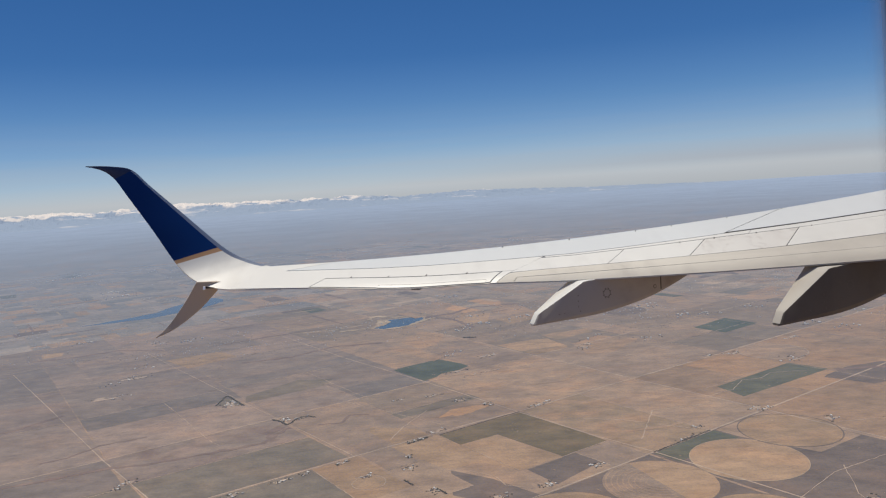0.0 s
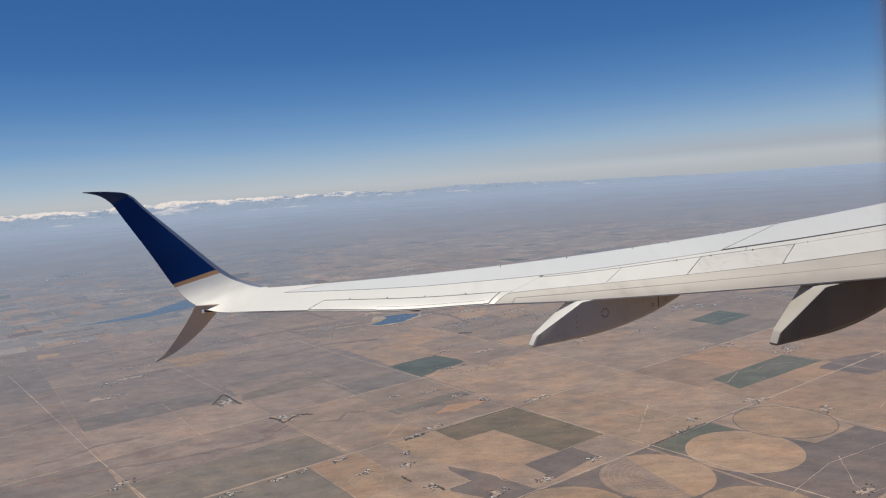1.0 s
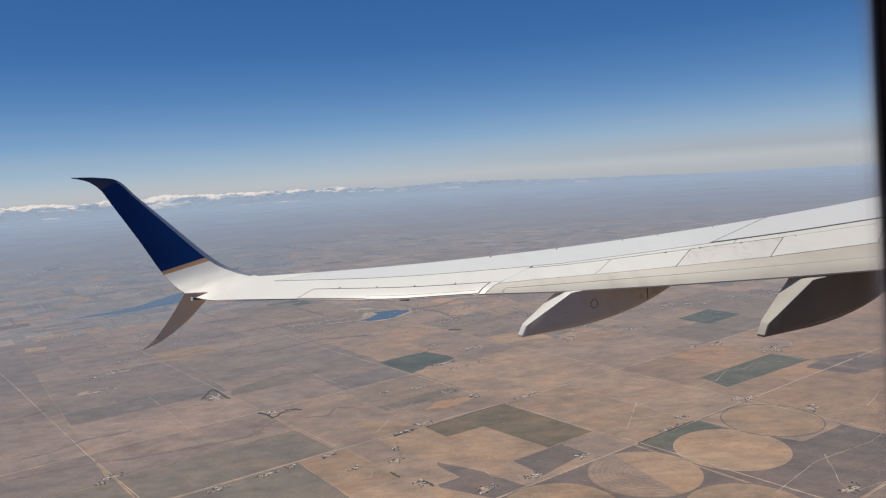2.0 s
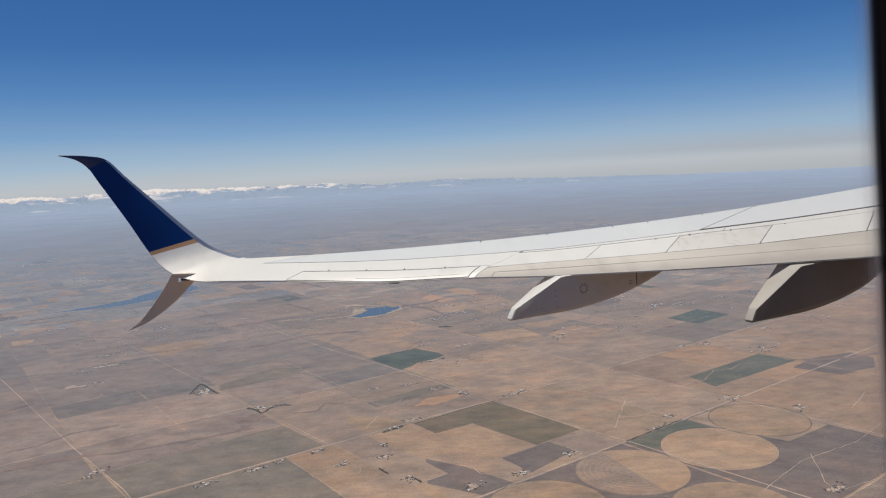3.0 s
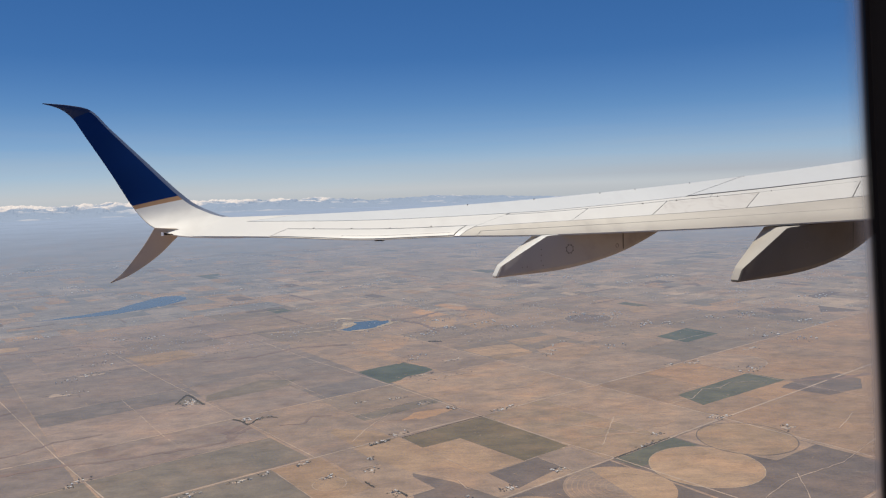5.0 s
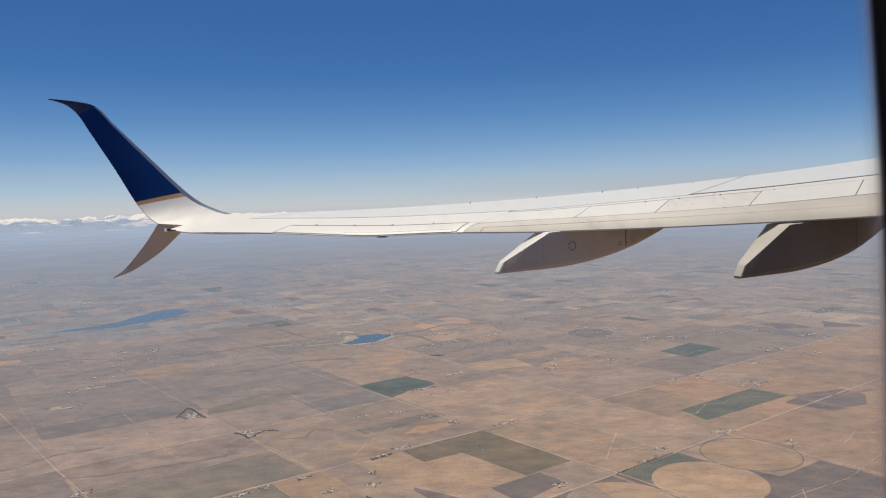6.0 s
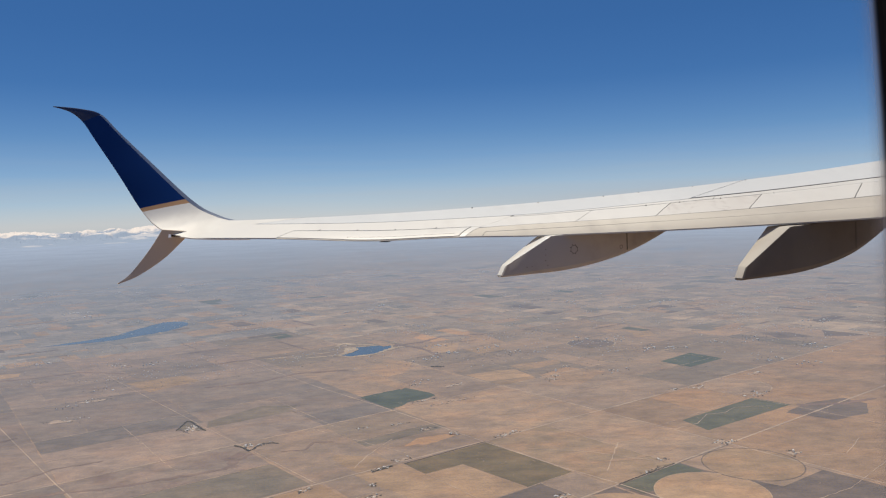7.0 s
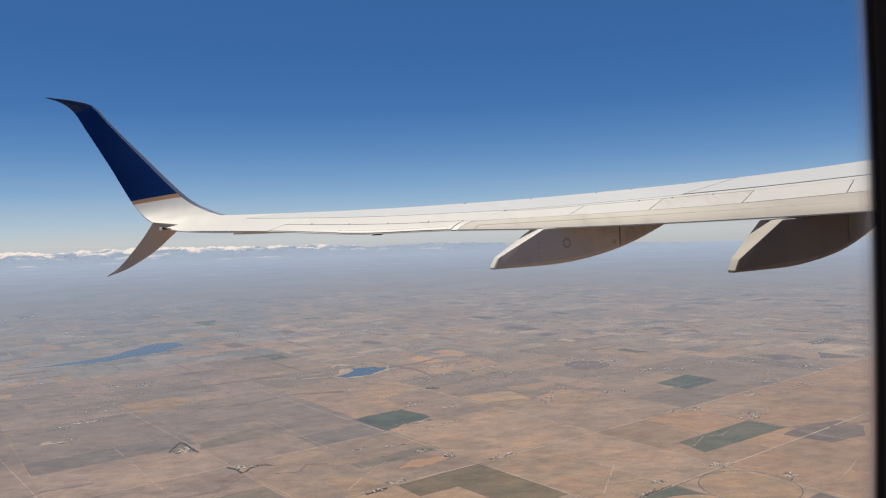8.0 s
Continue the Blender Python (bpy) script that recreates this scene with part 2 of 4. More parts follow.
DIRT = soil("pale_dirt_road", (0.330, 0.262, 0.212), (0.400, 0.312, 0.248), (0.455, 0.356, 0.278))
WATER = material("lake_water", (0.042, 0.088, 0.135), 0.22)[0]
SAND = soil("pale_shore_sand", (0.30, 0.235, 0.18), (0.38, 0.30, 0.22), (0.44, 0.35, 0.26))
TREES = material("dark_scrub_foliage", (0.10, 0.088, 0.07), 0.9)[0]
WALLS = material("pale_house_wall", (0.60, 0.55, 0.49), 0.8)[0]
ROOF_A = material("light_metal_roof", (0.62, 0.60, 0.57), 0.55)[0]
ROOF_C = material("weathered_grey_roof", (0.36, 0.33, 0.30), 0.7)[0]
ROOF_B = material("dark_shingle_roof", (0.10, 0.085, 0.075), 0.8)[0]


# ---- building helpers ----
def empty(name, at):
    ob = new(name)
    ob.location = at
    return ob


def link(name, bm, mat, parent=None, label="", smooth=False):
    me = bpy.data.meshes.new(name)
    bmesh.ops.recalc_face_normals(bm, faces=bm.faces)
    if smooth:
        for f in bm.faces:
            f.smooth = True
    bm.to_mesh(me)
    bm.free()
    me.materials.append(mat)
    ob = new(name, me)
    if parent is not None:
        ob.parent = parent
        ob.matrix_parent_inverse = Matrix.Translation(parent.location).inverted() if parent.parent is None else Matrix()
    if label:
        ob["label"] = label
    return ob


def part(name, bm, mat, parent, label="", smooth=False):
    return link(name, bm, mat, parent, label, smooth)


def soften(ob, angle=35):
    """Smooth shading, with edges sharper than the given angle kept crisp."""
    for p in ob.data.polygons:
        p.use_smooth = True
    ob.data.set_sharp_from_angle(angle=radians(angle))
    return ob


def loft(rings, closed=True, caps=True):
    """Skin through rings of equally many points."""
    bm = bmesh.new()
    vs = [[bm.verts.new(p) for p in r] for r in rings]
    k = len(rings[0])
    for a, b in zip(vs, vs[1:]):
        for i in range(k if closed else k - 1):
            j = (i + 1) % k
            bm.faces.new((a[i], a[j], b[j], b[i]))
    if caps and closed:
        bm.faces.new(vs[0])
        bm.faces.new(vs[-1][::-1])
    return bm


def spline(points, t):
    """Catmull-Rom through points, t from 0 to len - 1."""
    i = min(int(t), len(points) - 2)
    u = t - i
    p = [points[max(0, min(len(points) - 1, i + k))] for k in (-1, 0, 1, 2)]
    return 0.5 * (2 * p[1] + (p[2] - p[0]) * u + (2 * p[0] - 5 * p[1] + 4 * p[2] - p[3]) * u * u + (3 * p[1] - p[0] - 3 * p[2] + p[3]) * u ** 3)


def smooth01(x, a, b):
    x = max(0.0, min(1.0, (x - a) / (b - a)))
    return x * x * (3 - 2 * x)


# ---- the wing: s runs inboard along the trailing edge, c forward from it ----
def z_top(s, c):
    """Smooth upper surface, drooping towards the trailing edge, more so along the flap."""
    flap = smooth01(s, 3.8, 6.6)
    base = 98.533 - 0.0334 * s + 0.0028 * s * s
    sag = 0.08 * math.exp(-((s - 3.4) / 1.35) ** 2) * math.exp(-max(c, 0) / 0.35)
    return base - sag + 0.292 * c - (0.01 + 0.08 * flap) * math.exp(-max(c, 0) / (0.08 + 0.05 * flap)) + 0.03 * flap * math.exp(-((c - 0.27) / 0.22) ** 2)


def crest(s):
    return 1.10 + 0.10 * s + 0.0086 * s * s


def on_wing(s, c, dz=0.0):
    k = crest(s)
    z = z_top(s, min(c, k))
    if c > k:
        u = min(1.0, (c - k) / 0.24)
        z -= 0.20 * (1 - math.sqrt(max(0.0, 1 - u * u)))
    return Vector((-4.51 + 1.0363 * s + 0.40 * c, 14.408 - 0.1027 * s + 0.80 * c, z + dz))


def wing_ring(s, sink):
    """Section of the wing's body; its top lies `sink` below the skin."""
    k = crest(s) + 0.24
    cs = [k * u for u in (0.0, 0.04, 0.1, 0.2, 0.35, 0.5, 0.65, 0.78, 0.88, 0.93, 0.97, 1.0)]
    top = [on_wing(s, c, -sink) for c in cs]
    low = []
    for c in cs[-2:0:-1]:
        u = c / k
        th = 0.26 * k * (u ** 0.75) * math.sqrt(max(0.0, 1 - u)) * smooth01(u, -0.02, 0.15) + 0.012
        low.append(on_wing(s, c, -sink - th))
    return top + [on_wing(s, k, -0.22)] + low + [on_wing(s, 0, -0.026)]


wing = tagged(empty("aircraft_wing", on_wing(6, 1)), "white airliner wing with panel joints, flap fairings and split winglet", "wing")
S_IN = 17.0
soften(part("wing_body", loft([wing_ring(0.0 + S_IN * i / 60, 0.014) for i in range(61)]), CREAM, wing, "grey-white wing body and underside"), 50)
sheet = [[on_wing(0.5 + (S_IN - 0.6) * i / 60, 0.03 + (crest(0.5 + (S_IN - 0.6) * i / 60) + 0.06) * j / 12, -0.006) for j in range(13)] for i in range(61)]
part("seam_sealant", loft(sheet, closed=False), SEAL, wing, "dark sealant in the panel joints", True)


def skin(name, s0, s1, lo, hi, mat, ns=10, nc=6, gap=0.009, proud=0.0, label="", slant=0.0, seam=0.011, slant_out=None, seam_low=None):
    """A skin panel between two chord lines; slant shifts its ends inboard per metre of chord."""
    bm = bmesh.new()
    rows = []
    for i in range(ns + 1):
        u = i / ns
        row = []
        for j in range(nc + 1):
            v = j / nc
            s = s0 + gap + (s1 - s0 - 2 * gap) * u
            lean = (slant if slant_out is None else slant_out) * (1 - u) + slant * u
            c0, c1 = lo(s) + ((seam if seam_low is None else seam_low) if lo is not zero else 0.0), hi(s)
            for _ in range(6):
                c1 = hi(s + lean * (c1 - lo(s))) - (seam if hi is not nose else 0.0)
            c = c0 + (c1 - c0) * v
            s += lean * (c - lo(s))
            row.append((s, c))
        rows.append(row)
    top = [[bm.verts.new(on_wing(s, c, proud)) for s, c in r] for r in rows]
    low = [[bm.verts.new(on_wing(s, c, proud - 0.008)) for s, c in r] for r in rows]
    for i in range(ns):
        for j in range(nc):
            bm.faces.new((top[i][j], top[i + 1][j], top[i + 1][j + 1], top[i][j + 1]))
    for i in range(ns):
        for j in (0, nc):
            bm.faces.new((top[i][j], top[i + 1][j], low[i + 1][j], low[i][j]))
    for j in range(nc):
        for i in (0, ns):
            bm.faces.new((top[i][j], top[i][j + 1], low[i][j + 1], low[i][j]))
    return soften(part(name, bm, mat, wing, label), 40)


def line(*pts):
    """Chord position as straight runs through (s, c) points."""
    def f(s):
        for (a, p), (b, q) in zip(pts, pts[1:]):
            if s <= b or (b, q) == pts[-1]:
                return p + (q - p) * (s - a) / (b - a)
    return f


spar = line((-1, 0.83), (2.35, 0.85), (3.5, 0.90), (5.2, 1.05), (6.3, 1.17), (7.8, 1.47), (9.1, 1.74), (10.6, 2.0), (12.5, 2.38), (17, 3.2))
band = line((4.5, 0.24), (5.27, 0.30), (7.07, 0.49), (8.5, 0.64), (10.3, 0.80), (12.4, 1.08), (17, 1.6))


def spoiler_top(s):
    return spar(s) - 0.08 - 0.028 * max(0.0, s - 5.6)


def flap_line(s):
    return 0.115 + 0.036 * max(0.0, s - 5.43)


def nose(s):
    return crest(s) + 0.235


zero = lambda s: 0.0
hinge = lambda s: 0.41
# leading-edge skins, with slanting slat joints
skin("tip_cap_panel", -0.12, 0.56, spar, nose, WHITE, 8, 14, slant=2.0, slant_out=0.0, seam=0.0)
skin("leading_edge_panel", 0.56, 9.10, spar, nose, SILVER, 40, 14, slant=0.85, slant_out=2.0, label="grey-white leading edge skin")
skin("leading_edge_panel", 9.10, 15.2, spar, nose, SILVER, 28, 14, slant=0.85, seam_low=0.07, gap=0.018, label="grey-white leading edge skin")
# strip between spar and spoiler hinge
skin("hinge_strip", 5.70, 9.60, spoiler_top, spar, WHITE, 14, 2, 0.006, seam=0.012, slant=0.2, slant_out=0.55)
skin("hinge_strip", 9.60, 16.0, spoiler_top, spar, WHITE, 14, 2, 0.006, seam=0.012, slant=0.2)
# outboard skin, aileron and tip
skin("outer_skin_panel", -0.12, 0.56, hinge, spar, WHITE, 4, 6, 0.0, seam=0.0, slant=0.0)
skin("outer_skin_panel", 0.56, 5.33, hinge, spar, WHITE, 22, 6, 0.0, seam_low=0.0, slant=0.55, slant_out=0.0)
skin("tip_panel", -0.12, 1.46, zero, hinge, WHITE, 8, 8, 0.008, slant=0.36, slant_out=0.0, seam=0.0)
skin("aileron", 1.46, 4.98, lambda s: 0.01, lambda s: 0.398, WHITE, 16, 5, 0.012, label="white aileron with hinge line", slant=0.30, slant_out=0.36, seam=0.014)
skin("aileron_end_panel", 4.98, 5.11, zero, hinge, WHITE, 2, 5, 0.010, slant=0.55, slant_out=0.30)
skin("trim_tab_seal", 2.8, 4.88, lambda s: 0.085, lambda s: 0.10, SEAL, 10, 1, 0.0, proud=0.0025, slant=0.3, seam=0.0, label="dark hinge line of the trim tab")
skin("trim_tab", 2.8, 4.88, lambda s: 0.012, lambda s: 0.09, WHITE, 10, 2, 0.0, proud=0.004, slant=0.3, seam=0.0, label="white trim tab on the aileron")
# spoilers
for a, b, k0, k1 in ((5.27, 7.07, 0.55, 0.247), (7.07, 8.58, 0.247, 0.22), (8.58, 10.34, 0.22, 0.23), (10.34, 12.33, 0.23, 0.22), (12.33, 14.2, 0.22, 0.20)):
    skin("spoiler_panel", a, b, band, spoiler_top, STAINED if 8 < a < 10 else WHITE, 8, 6, 0.010 if a > 8 else 0.006, proud=0.004 if a > 10 else 0.0, slant=k1, slant_out=k0, label="white spoiler panel lying flat")
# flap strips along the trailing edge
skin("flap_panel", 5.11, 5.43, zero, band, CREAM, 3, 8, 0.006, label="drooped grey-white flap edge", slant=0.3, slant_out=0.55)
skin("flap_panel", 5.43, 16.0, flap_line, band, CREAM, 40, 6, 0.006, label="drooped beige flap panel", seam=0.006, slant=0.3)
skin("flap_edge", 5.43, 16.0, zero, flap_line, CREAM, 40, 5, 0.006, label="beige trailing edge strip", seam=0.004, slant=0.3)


# ---- winglets ----
def blade(stations, t0, t1, steps, thick, c0=0.0, c1=1.0, extra=0.0):
    """Lofted aerofoil blade; stations are (leading, trailing) points."""
    le = [Vector(a) for a, _ in stations]
    te = [Vector(b) for _, b in stations]
    rings = []
    for i in range(steps + 1):
        t = t0 + (t1 - t0) * i / steps
        a, b = spline(le, t), spline(te, t)
        h = 0.02
        up = spline(le, min(t + h, len(le) - 1)) + spline(te, min(t + h, len(te) - 1)) - spline(le, max(t - h, 0)) - spline(te, max(t - h, 0))
        nrm = (a - b).cross(up).normalized()
        chord = (a - b).length
        us = [c0 + (c1 - c0) * (0.5 - 0.5 * math.cos(math.pi * q / 9)) for q in range(10)]
        prof = [(u, thick * chord * (2.6 * math.sqrt(max(1e-4, 1 - u)) * (u + 0.02) ** 0.8) * 0.5 + 0.006 + extra) for u in us]
        rings.append([b + (a - b) * u + nrm * w for u, w in prof] + [b + (a - b) * u - nrm * w for u, w in reversed(prof)])
    return loft(rings)


UPPER = [
    (on_wing(0.9, 1.20, -0.17), on_wing(0.9, 0.0, -0.03)),
    (on_wing(0.2, 1.20, -0.125), on_wing(0.2, 0.0, -0.03)),
    ((-4.0, 15.50, 98.812), (-4.93, 14.44, 98.550)),
    ((-4.40, 15.50, 98.945), (-5.38, 14.52, 98.730)),
    ((-4.90, 15.32, 99.27), (-5.74, 14.59, 99.090)),
    ((-5.68, 14.90, 100.170), (-6.12, 14.43, 99.860)),
    ((-6.12, 14.58, 100.720), (-6.48, 14.26, 100.560)),
    ((-6.38, 14.39, 101.060), (-6.66, 14.18, 100.900)),
    ((-6.68, 14.18, 101.150), (-6.84, 14.06, 101.080)),
    ((-7.07, 13.91, 101.175), (-7.08, 13.90, 101.165)),
]
winglet = soften(part("winglet", blade(UPPER, 4.12, 7.0, 30, 0.075), BLUE, wing, "tall deep blue winglet with gold stripe"), 60)
soften(part("base", blade(UPPER, 0.0, 4.0, 36, 0.075), WHITE, winglet, "white curved base"), 60)
soften(part("stripe", blade(UPPER, 4.0, 4.12, 3, 0.075), GOLD, winglet, "thin gold stripe"), 60)
soften(part("tip", blade(UPPER, 7.0, 9.0, 18, 0.075), NAVY, winglet, "dark navy swept tip"), 60)
soften(part("leading_edge", blade(UPPER, 2.3, 7.0, 46, 0.075, 0.89, 1.0, 0.002), POLISHED, winglet, "bare grey metal leading edge"), 60)

LOWER = [
    ((-4.81, 14.72, 98.660), (-5.28, 14.34, 98.720)),
    ((-5.05, 14.60, 98.400), (-5.47, 14.28, 98.410)),
    ((-5.32, 14.42, 98.120), (-5.68, 14.19, 98.110)),
    ((-5.735, 14.16, 97.820), (-5.90, 14.10, 97.840)),
    ((-6.09, 14.03, 97.680), (-6.10, 14.02, 97.690)),
]
strake = soften(part("ventral_strake", blade(LOWER, 0.0, 3.0, 24, 0.07), TAUPE, wing, "grey swept blade hanging below the wing tip"), 60)
soften(part("tip", blade(LOWER, 3.0, 4.0, 8, 0.07), TAUPE, strake, "grey pointed end"), 60)


# ---- small fittings on the wing ----
def fitting(name, pts, mat, label=""):
    bm = bmesh.new()
    for q in pts:
        bm.verts.new(q)
    bmesh.ops.convex_hull(bm, input=bm.verts[:])
    return part(name, bm, mat, wing, label)


def wedge(at, along, l, w, h0, h1):
    side = Vector((0, 0, 1)).cross(along).normalized()
    return [at + along * (l * a) + side * (w * b) + Vector((0, 0, c)) for a, b, c in ((0, -0.5, 0), (0, 0.5, 0), (1, -0.5, 0), (1, 0.5, 0), (0, -0.2, h0), (0, 0.2, h0), (1, -0.2, h1), (1, 0.2, h1))]


FLOW = Vector((0.4275, 0.9146, 0.30)).normalized()
for s in (4.7, 6.0, 7.3, 8.0, 9.1, 10.2):
    fitting("vortex_fin", wedge(on_wing(s, crest(s) - 0.08), FLOW, 0.05, 0.012, 0.026, 0.012), SEAL, "small dark fin on the wing skin")
for s in (2.1, 2.85, 3.6, 4.4):
    fitting("hinge_cover", wedge(on_wing(s, 0.405), FLOW, 0.05, 0.03, 0.003, 0.006), SEAL, "small dark hinge cover")
for s in (8.3, 8.95, 9.75, 10.8):
    fitting("hinge_cover", wedge(on_wing(s, spoiler_top(s) - 0.05), FLOW, 0.06, 0.03, 0.004, 0.007), SEAL, "small dark hinge cover")
fitting("tab_actuator", wedge(on_wing(3.55, 0.02, -0.06), FLOW, 0.12, 0.22, 0.035, 0.045), SEAL, "dark actuator housing under the aileron")
fitting("discharger_base", wedge(Vector((-5.12, 14.38, 98.57)), Vector((0.98, -0.19, 0)), 0.19, 0.035, 0.04, 0.015), RUBBER, "black discharger base")
fitting("tail_lamp", wedge(Vector((-5.16, 14.36, 98.555)), Vector((0.98, -0.19, 0)), 0.045, 0.045, 0.07, 0.06), LENS, "small white tip lamp")

# ---- flap track fairings ----
def fairing(tail, length, k, lift, paint, lit_paint, swing):
    d = Vector((0.885, swing, 0)).normalized()
    out = Vector((-d.y, d.x, 0))

    def ring(u, grow=0.0):
        x = u * length
        top = 0.22 + 0.52 * min(1.0, u / 0.25) + 0.22 * smooth01(u, 0.25, 1.0) + lift * min(1.0, u / 0.25)
        low = 0.02 + 0.10 * u + 0.62 * max(0.0, u - 0.25) ** 2 / 0.5625
        w = 0.08 + 0.135 * min(1.0, u / 0.25) - 0.13 * smooth01(u, 0.6, 1.0) + grow
        h = max(top - low, 0.02)
        pts = []
        for a, b in ((-1, 0.12), (-0.86, 0.03), (-0.5, 0.0), (0.5, 0.0), (0.86, 0.03), (1, 0.12), (1, 0.97), (0.985, 0.99), (0.95, 1.0), (-0.95, 1.0), (-0.985, 0.99), (-1, 0.97)):
            rake = 0.12 * b * max(0.0, 1 - u / 0.25)
            pts.append(tail + d * (x + rake) + out * (a * w * k) + Vector((0, 0, (low + b * h) * k)))
        return pts
    us = [0.0, 0.006, 0.015] + [0.03 + 0.97 * i / 36 for i in range(37)]
    rings = [ring(u) for u in us]
    mid = sum(rings[0], Vector()) / len(rings[0])
    rings[0] = [mid + (p - mid) * 0.86 for p in rings[0]]
    thing = soften(part("flap_track_fairing", loft(rings), paint, wing, "canoe-shaped fairing under the flap, side shade put into its grey" if paint is GREY else "canoe-shaped fairing under the flap, painted dark as if shaded"), 22)
    # sunlit upper faces painted as a paler sheet, wrapping down over the tail
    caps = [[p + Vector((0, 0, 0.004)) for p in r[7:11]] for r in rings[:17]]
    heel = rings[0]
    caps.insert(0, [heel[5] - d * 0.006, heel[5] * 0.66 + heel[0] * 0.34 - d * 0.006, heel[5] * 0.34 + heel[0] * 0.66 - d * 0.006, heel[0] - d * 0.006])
    part("lit_top_face", loft(caps, closed=False), lit_paint, thing, "pale sheet painting the sunlit top of the fairing", True)
    # inspection disc and drain holes on the near face
    for u, hgt, r in ((0.37, 0.52, 0.085), (0.645, 0.22, 0.042)):
        bm = bmesh.new()
        c = ring(u)[0].lerp(ring(u)[11], hgt)
        outer = [c - out * 0.004 + (d * math.cos(q) + Vector((0, 0, 1)) * math.sin(q)) * r for q in [2 * math.pi * i / 28 for i in range(28)]]
        inner = [c - out * 0.004 + (d * math.cos(q) + Vector((0, 0, 1)) * math.sin(q)) * (r - 0.012) for q in [2 * math.pi * i / 28 for i in range(28)]]
        va, vb = [bm.verts.new(p) for p in outer], [bm.verts.new(p) for p in inner]
        for i in range(28):
            j = (i + 1) % 28
            bm.faces.new((va[i], va[j], vb[j], vb[i]))
        for i in range(8 if r > 0.06 else 0):
            q = 2 * math.pi * (i + 0.5) / 8
            ray, side = d * math.cos(q) + Vector((0, 0, math.sin(q))), Vector((0, 0, math.cos(q))) - d * math.sin(q)
            bm.faces.new([bm.verts.new(c - out * 0.004 + ray * (r + x) + side * y) for x, y in ((0.0, -0.008), (0.022, -0.008), (0.022, 0.008), (0.0, 0.008))])
        part("inspection_ring", bm, MARK, thing, "dark ring round an inspection cover")
    # seam near the nose and a row of drain holes
    bm = bmesh.new()
    for q in (0.680, 0.686):
        r = ring(q)
        for e in (11, 0):
            bm.verts.new(r[e] - out * 0.004)
    bm.verts.ensure_lookup_table()
    bm.faces.new([bm.verts[i] for i in (0, 1, 3, 2)])
    part("seam", bm, SEAL, thing, "dark sealed joint")
    for u, w in (((0.12, 0.25), (0.145, 0.22), (0.215, 0.7), (0.215, 0.5), (0.215, 0.3), (0.225, 0.12))):
        bm = bmesh.new()
        r = ring(u)
        c = r[0] + (r[11] - r[0]) * w - out * 0.005
        bmesh.ops.create_circle(bm, cap_ends=True, segments=8, radius=0.011, matrix=Matrix.Translation(c) @ out.to_track_quat("Z", "Y").to_matrix().to_4x4())
        part("drain_hole", bm, MARK, thing)
    return thing


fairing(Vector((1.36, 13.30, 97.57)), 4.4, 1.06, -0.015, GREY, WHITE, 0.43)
fairing(Vector((5.76, 12.81, 97.38)), 4.6, 1.22, 0.07, SHADED, CREAM, 0.43)


# ---- fuselage side that carries the wing and the window ----
def fuselage_side():
    """A plain barrel-shaped wall running forward from the window to past the wing root."""
    d, inboard = Vector((0.70, 0.714, 0)), Vector((0.714, -0.70, 0))
    foot = Vector((1.25, 1.05, 99.2))
    rings = []
    for i in range(25):
        k = 22.0 * i / 24
        arc = []
        for r, seq in ((1.88, range(-75, 76, 10)), (1.82, range(75, -76, -10))):
            arc += [foot + d * k + inboard * (1.88 - r * math.cos(radians(q))) + Vector((0, 0, r * math.sin(radians(q)))) for q in seq]
        rings.append(arc)
    ob = soften(link("fuselage_side", loft(rings), WHITE), 40)
    return tagged(ob, "plain white airliner fuselage side at the wing root", "fuselage", kind="structure")


fuselage_side()

# ---- cabin window edge beside the camera ----
def edge_at(z):
    """The bowed upright edge of the cabin window."""
    k = z - 99.6
    return Vector((0.7055 - 0.0576 * k - 0.0058 * k * k + 0.0071 * k ** 3 + 0.010 * (1 - smooth01(k, -0.75, -0.15)), 0.65, z))


